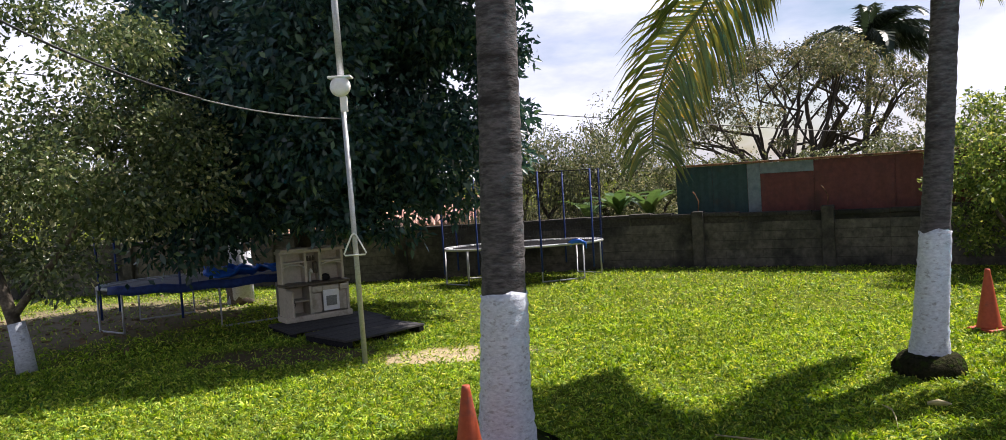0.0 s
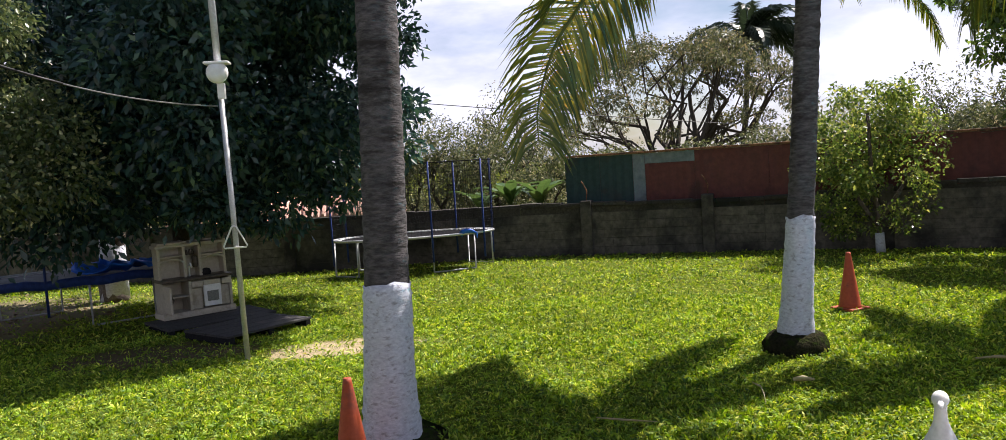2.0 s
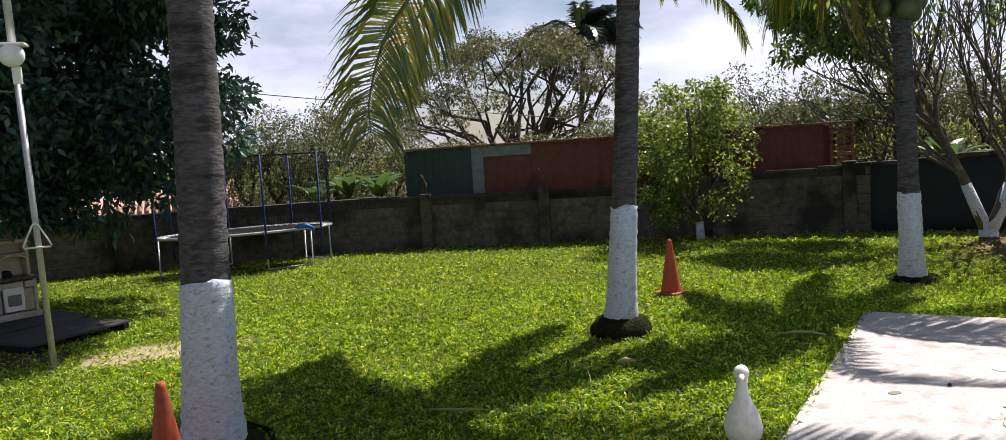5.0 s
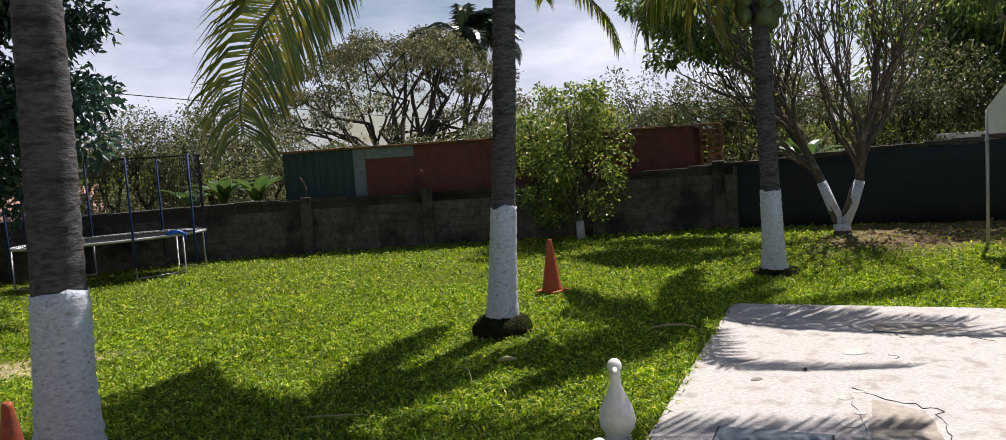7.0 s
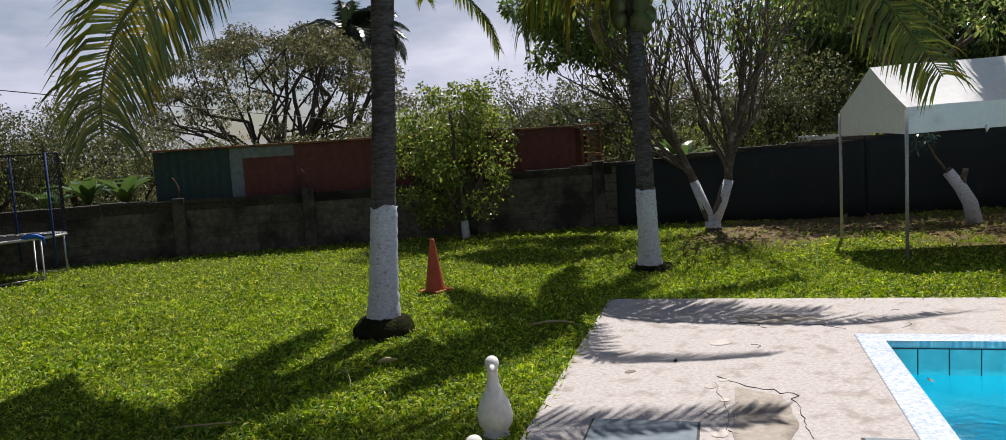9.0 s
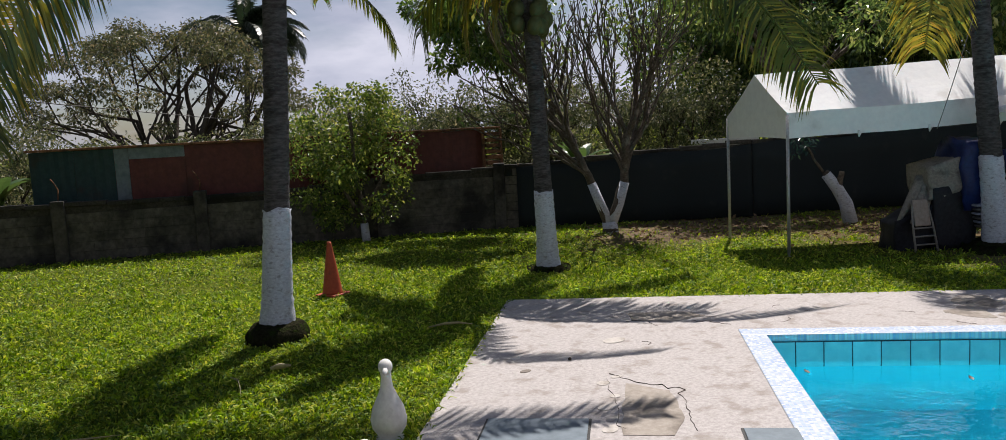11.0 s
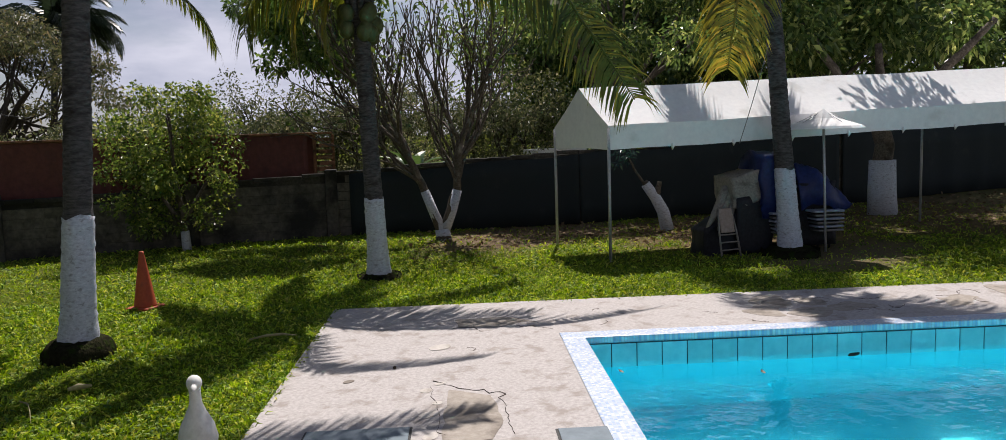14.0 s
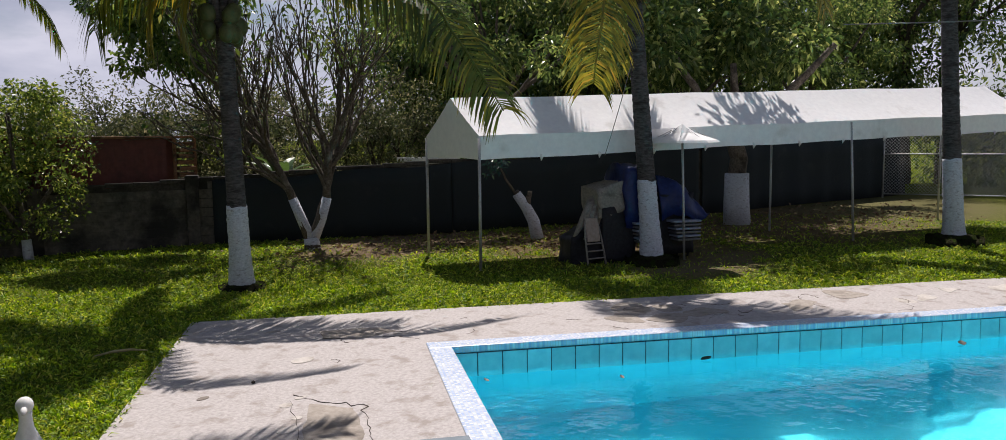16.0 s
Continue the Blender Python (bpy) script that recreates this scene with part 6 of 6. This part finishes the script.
def shade_cloth(i, s0, s1_, h, label):
    """Cloth hung in front of a stretch of the wall, in loose folds."""
    bm = bmesh.new()
    n = int((s1_ - s0) / 0.12)
    cols = []
    for k in range(n + 1):
        s = s0 + (s1_ - s0) * k / n
        y = -0.10 + 0.03 * math.sin(s * 5.1) + 0.02 * noise.noise((s * 1.7, i, 0))
        top = h[0] + (h[1] - h[0]) * k / n + 0.03 * math.sin(s * 2.2)
        cols.append([bm.verts.new((s, y * (0.6 + 0.4 * (1 - j / 4)), 0.02 + (top - 0.02) * j / 4)) for j in range(5)])
    for a, b in zip(cols, cols[1:]):
        for j in range(4):
            bm.faces.new((a[j], b[j], b[j + 1], a[j + 1])).smooth = True
    o = part("shade_cloth", bm, M_SHADECLOTH)
    o.matrix_world = walls[i][0].matrix_world.copy()
    o.modifiers.new("thick", "SOLIDIFY").thickness = 0.004
    return tagged(o, label, "shade cloth", "wall shade cloths")


# on this first stretch the sheet stands in for smooth dark plaster
shade_cloth(3, 0.5, 5.79, (1.36, 1.64), "black sheet standing in for the boundary wall's smooth dark plaster")
shade_cloth(4, 0.0, 7.64, (1.64, 1.90), "black shade cloth hung on the boundary wall")
shade_cloth(5, 0.1, 10.6, (1.93, 2.08), "black shade cloth hung on the boundary wall behind the marquee")

# ---- neighbours ----
def build_house():
    ob = thing("house", (-4.3, 34.0, -1.2), 2, "low neighbouring house with a pink clay tile roof", "house")
    part("wall", bm_box(bmesh.new(), (0, 2.5, 0.9), (9.0, 5.0, 1.8), bevel=0.02), M_PLASTER, ob)
    roof = part("roof", bm_box(bmesh.new(), (0, 1.35, 2.28), (9.6, 3.1, 0.10), m=pose(0, 0, 0, 0, 0, 0)), M_TILEROOF, ob, "pink clay tile roof")
    roof.matrix_basis = pose(0, 0.0, -0.35, 18, 0, 0)
    for k in range(38):
        x = -4.7 + 0.25 * k
        part("roof_tile", bm_tube(bmesh.new(), [(x, -0.2, 2.36), (x, 2.9, 2.36)], 0.085, 6), M_TILEROOF, roof)
    return ob


build_house()
tagged(part("metal_roof", bm_box(bmesh.new(), (20.75, 12.95, 1.60), (1.9, 0.12, 0.15), rz=-57, bevel=0.02), M_WHITE), "white metal roof edge seen above the wall", "roof")
tagged(part("roof_support", bm_box(bmesh.new(), (20.75, 13.0, 0.72), (1.7, 0.1, 1.74), rz=-57), M_PLASTER), "plain wall under the white metal roof", "wall", kind="structure")


def build_banana(place, seed, n=9, h=1.7):
    ob = thing("banana_plant", place, 0, "banana plant with broad light green leaves behind the wall", "banana plant", "banana plants")
    rng = np.random.default_rng(seed)
    part("stem", bm_tube(bmesh.new(), [(0, 0, -0.4), (0.02, 0, h * 0.35), (0, 0.02, h * 0.6)], [0.10, 0.08, 0.05], 9), L_BUSH_NUT, ob)
    for k in range(n):
        a = 2 * math.pi * k / n + rng.uniform(-0.3, 0.3)
        d = Vector((math.cos(a), math.sin(a), 0))
        s = Vector((-d.y, d.x, 0))
        L = rng.uniform(0.9, 1.3)
        el = rng.uniform(0.95, 1.4)
        bm = bmesh.new()
        rows_ = []
        p = Vector((0, 0, h * 0.55))
        for i in range(9):
            u = i / 8
            w = 0.16 * math.sin(math.pi * min(1, 0.08 + u * 0.92)) + 0.005
            rows_.append([bm.verts.new(p - s * w + Vector((0, 0, 0.03))), bm.verts.new(p), bm.verts.new(p + s * w + Vector((0, 0, 0.03)))])
            e = el - 1.5 * u
            p = p + (d * math.cos(e) + Vector((0, 0, math.sin(e)))) * L / 8
        for r0, r1 in zip(rows_, rows_[1:]):
            for j in range(2):
                bm.faces.new((r0[j], r0[j + 1], r1[j + 1], r1[j]))
        part("leaf", bm, L_BANANA, ob)
    return ob


build_banana((3.0, 20.6, 0), 1, 9, 2.1)
build_banana((3.75, 20.3, 0), 2, 9, 2.0)
build_banana((2.3, 21.0, 0), 3, 8, 1.8)
build_banana((14.9, 13.3, 0), 4, 9, 2.0)


def build_far_palm(base, top, seed, n=26, ln=3.8):
    ob = thing("tall_palm", base, 0, "tall dark palm in the distance, fronds swept by wind", "palm tree")
    t = Vector(top) - Vector(base)
    part("trunk", bm_tube(bmesh.new(), [(0, 0, -1), tuple(t * 0.5 + Vector((0.1, 0, 0))), tuple(t)], [0.22, 0.17, 0.13], 10), M_BARK_PALM, ob)
    rng = np.random.default_rng(seed)
    for k in range(n):
        o = part("frond", frond(ln * rng.uniform(0.8, 1.1), 20 + k, rng.uniform(0.6, 1.0), dense=70, width=1.05, blade=0.045), L_PALMFAR, ob)
        o.matrix_basis = pose(t.x, t.y, t.z, 0, rng.uniform(-40, 35), 360 * k / n + rng.uniform(-25, 25))
    return ob


px, py = polar(25.2, 46)
build_far_palm((px - 1.0, py, -0.8), (px, py, 7.7), 3)


# ---- small things ----
def build_rod(i, s, h, lean):
    """A bent reinforcing bar that sticks out of the wall's top."""
    p = wall_at(s, i, 0.06)
    pts = [(p.x, p.y, h), (p.x + 0.02, p.y, h + 0.25), (p.x + lean * 0.6, p.y, h + 0.42), (p.x + lean, p.y, h + 0.47)]
    tagged(part("reinforcing_bar", bm_tube(bmesh.new(), pts, 0.013, 6), M_RUST), "rusty bent reinforcing bar sticking out of the wall", "metal bar", "wall bars")


build_rod(1, 1.6, 1.26, -0.10)
build_rod(1, 4.35, 1.26, -0.12)


def build_strip(pts, w, label):
    """A single fallen palm leaflet, curled, lying on the grass."""
    bm = bmesh.new()
    bm_tube(bm, [(x, y, z) for x, y, z in pts], [w * 0.5] + [w] * (len(pts) - 2) + [w * 0.3], 5, flat=0.35)
    tagged(part("fallen_leaflet", bm, M_DRYLEAF), label, "dry leaf", "fallen leaflets")


M_DRYLEAF = mat("dry_leaflet", (0.36, 0.30, 0.16), (0.52, 0.46, 0.27), 0.7, 20, 5, 0.1)
build_strip([(3.31, 7.10, 0.05), (3.28, 6.85, 0.08), (3.20, 6.62, 0.08), (3.12, 6.42, 0.05)], 0.012, "curled dry palm leaflet lying on the shaded grass")
build_strip([(3.68, 7.02, 0.06), (3.76, 6.99, 0.07), (3.86, 6.95, 0.06)], 0.035, "short pale dry leaf lying beside the palm")
build_strip([(5.60, 7.05, 0.07), (5.75, 6.96, 0.09), (5.88, 6.87, 0.09), (6.02, 6.78, 0.06)], 0.017, "long pale dry leaflet lying near the deck")
build_strip([(1.65, 6.55, 0.06), (1.85, 6.35, 0.08), (2.10, 6.28, 0.06)], 0.012, "thin dry leaflet lying on the lawn")
M_FLOAT = mat("wet_leaf", (0.02, 0.018, 0.012), (0.05, 0.04, 0.02), 0.5, 20, 5, 0.1)


def build_floating(x, y, rz, size):
    """A curled leaf afloat on the pool."""
    bm = bmesh.new()
    rows_ = []
    for k in range(6):
        u = k / 5
        w = 0.32 * size * math.sin(math.pi * (0.08 + 0.88 * u))
        rows_.append([bm.verts.new(((u - 0.5) * size, q * w, 0.012 + 0.15 * abs(q) * w + 0.02 * u * u)) for q in (-1, 0, 1)])
    for a, b in zip(rows_, rows_[1:]):
        for j in range(2):
            bm.faces.new((a[j], b[j], b[j + 1], a[j + 1]))
    o = part("floating_leaf", bm, M_FLOAT)
    o.matrix_world = pose(x, y, -0.24, 0, 0, rz)
    tagged(o, "dark curled leaf floating on the pool", "leaf", "floating leaves")


for x, y, rz, size in ((7.92, 3.75, 20, 0.13), (7.47, 3.54, 75, 0.07), (9.22, 1.74, -30, 0.15), (11.15, -0.77, 10, 0.14), (8.17, 2.34, 50, 0.07)):
    build_floating(x, y, rz, size)

# ---- wall blocks ----
def lay_blocks(i, as_parts, seed):
    """Courses of blocks, each proud of the mortar and slightly out of line."""
    w, L, h0, h1, _ = walls[i]
    rng = np.random.default_rng(seed)
    sizes = {}
    verts, faces = [], []
    row = 0
    z = 0.0
    while z + BLOCK_H < max(h0, h1) - 0.06:
        x = 0.0 if row % 2 == 0 else -BLOCK_L / 2
        while x < L:
            x0, x1 = max(x, 0.0), min(x + BLOCK_L, L)
            hh = h0 + (h1 - h0) * ((x0 + x1) / 2) / L
            if x1 - x0 > 0.08 and z + BLOCK_H < hh - 0.05:
                ln = round(x1 - x0 - 0.004, 2)
                y = rng.uniform(-0.004, 0.002)
                if as_parts:
                    if ln not in sizes:
                        o = part("block", bm_box(bmesh.new(), (0, 0, 0), (ln, 0.05, BLOCK_H - 0.005), bevel=0.004), M_BLOCK, w)
                        sizes[ln] = o.data
                    else:
                        o = new("block", sizes[ln])
                        o.parent = w
                    o.matrix_basis = pose((x0 + x1) / 2, 0.022 + y, z + BLOCK_H / 2)
                else:
                    b = len(verts)
                    for dx, dy, dz in ((0, 0, 0), (1, 0, 0), (1, 0, 1), (0, 0, 1), (0, 1, 0), (1, 1, 0), (1, 1, 1), (0, 1, 1)):
                        verts.append((x0 + 0.006 + dx * ln, y + dy * 0.03, z + 0.006 + dz * (BLOCK_H - 0.012)))
                    faces += [(b, b + 1, b + 2, b + 3), (b + 1, b + 5, b + 6, b + 2), (b + 4, b, b + 3, b + 7), (b + 3, b + 2, b + 6, b + 7), (b, b + 4, b + 5, b + 1)]
            x += BLOCK_L
        z += BLOCK_H
        row += 1
    if not as_parts:
        tagged(part("blocks", (verts, [], faces), M_BLOCK, w), kind="stuff")


for i in range(len(walls)):
    lay_blocks(i, i in (1, 2), 60 + i)

# ---- foot of the file: cables, grass ----


def drop_cable(u0, u1, r, material, label):
    """A stretch of the sagging cable that comes down to the lamp pole."""
    a, b = Vector((-2.02, 10.41, 3.22)), Vector((-5.49, 9.07, 4.44))
    pts = [a + (b - a) * u - Vector((0, 0, 0.26 * 4 * u * (1 - u))) for u in np.linspace(u0, u1, 18)]
    return tagged(part("cable", bm_tube(bmesh.new(), pts, r, 6), material), label, "cable", "overhead cables")


drop_cable(0.0, 0.45, 0.009, M_WHITECABLE, "pale sleeved end of the cable at the lamp pole")
drop_cable(0.45, 1.7, 0.016, M_CABLE, "thick black cable sagging to the lamp pole")
cable((-14.0, 15.5, 5.7), (9.0, 20.0, 2.9), 0.15, 0.010, M_CABLE, "thin overhead cable behind the pole")
cable((18.5, 1.3, 4.44), (18.6, -6.0, 4.25), 0.05, 0.012, M_WHITECABLE, "pale rope stretched between the palms")
cable((13.93, 4.15, 3.8), (13.6, 4.6, 1.9), 0.05, 0.007, M_WHITECABLE, "thin pale cord hanging beside the palm trunk")


def bare_at(x, y):
    return any(((x - c[0]) / s[0]) ** 2 + ((y - c[1]) / s[1]) ** 2 < 0.95 for c, s, _ in BARE)


def on_lawn(x, y):
    if inside_deck(x, y, 0.015):
        return False
    a, b = next(((WALL[k], WALL[k + 1]) for k in range(len(WALL) - 1) if WALL[k][0] <= x < WALL[k + 1][0]), (WALL[0], WALL[1]))
    if y > a[1] + (b[1] - a[1]) * (x - a[0]) / (b[0] - a[0]) - 0.05:
        return False
    if not bare_at(x, y):
        return True
    if noise.noise((x * 37, y * 37, 3)) > 0.28:
        return True
    d = min(((x - c[0]) / s[0]) ** 2 + ((y - c[1]) / s[1]) ** 2 for c, s, _ in BARE)
    return noise.noise((x * 2, y * 2, 1)) + 0.7 * noise.noise((x * 9, y * 9, 2)) > 0.85 - 0.75 * d


def lawn(name, n, size, seed, near, reach):
    """Blades over the lawn, thinning out evenly from the deck's corner outwards."""
    rng = np.random.default_rng(seed)
    d = near + (reach - near) * rng.random(n) ** 0.75
    a = np.radians(rng.uniform(-38, 100, n))
    pts = np.column_stack([d * np.sin(a), d * np.cos(a)])
    pts = np.array([p for p in pts if on_lawn(*p)])
    at_ = np.column_stack([pts, np.array([ground_height(x, y) for x, y in pts]) - 0.006])
    out = rng.normal(size=(len(at_), 3)) * np.array([0.75, 0.75, 0.2]) + np.array([0, 0, 0.8])
    tall = size * np.array([max(0.45, 0.9 + 0.35 * noise.noise((x * 0.9, y * 0.9, 4)) + 0.75 * noise.noise((x * 6.0, y * 6.0, 9))) for x, y in pts])[:, None]
    o = part(name, leaf_mesh(at_, out, tall, rng, 0.3, 0.17), L_GRASS)
    return tagged(o, "coarse bright green grass blades of the lawn", "grass", kind="stuff")


lawn("grass", 400000, 0.085, 5, 4.0, 13.0)
lawn("grass", 300000, 0.105, 6, 9.0, 24.0)


def fringe():
    """Longer blades that hang over the edges of the deck."""
    rng = np.random.default_rng(9)
    pts = []
    for k in range(5200):
        if rng.random() < 0.42:
            p = deck_point(rng.normal() * 0.035 - 0.035, rng.uniform(-0.1, 9.0))
        else:
            p = deck_point(rng.uniform(-0.1, 20.0), rng.normal() * 0.035 - 0.035)
        pts.append(p)
    at_ = np.array(pts)
    out = rng.normal(size=at_.shape) * np.array([0.8, 0.8, 0.2]) + np.array([0, 0, 0.7])
    o = part("grass", leaf_mesh(at_, out, 0.13, rng, 0.4, 0.10), L_GRASS)
    return tagged(o, "long grass hanging over the edge of the deck", "grass", kind="stuff")


fringe()


def litter(n, spots, seed):
    rng = np.random.default_rng(seed)
    pts = []
    for cx, cy, rx, ry in spots:
        for k in range(n // len(spots)):
            x, y = cx + rng.normal() * rx, cy + rng.normal() * ry
            if not inside_deck(x, y, 0.0):
                pts.append((x, y, ground_height(x, y) + 0.015))
    at_ = np.array(pts)
    out = rng.normal(size=at_.shape) * np.array([1, 1, 0.12])
    o = part("fallen_leaves", leaf_mesh(at_, out, 0.11, rng, 0.0, 0.5), L_LITTER)
    return tagged(o, "dry brown leaves scattered under the trees", "leaf litter", kind="stuff")


litter(2600, [(13.4, 10.6, 1.6, 0.9), (15.6, 8.2, 1.6, 1.0), (17.0, 6.6, 1.6, 1.0), (21.5, 3.4, 2.2, 1.4), (-8.0, 15.5, 1.6, 1.4), (25.0, 0.8, 2.5, 1.4)], 12)
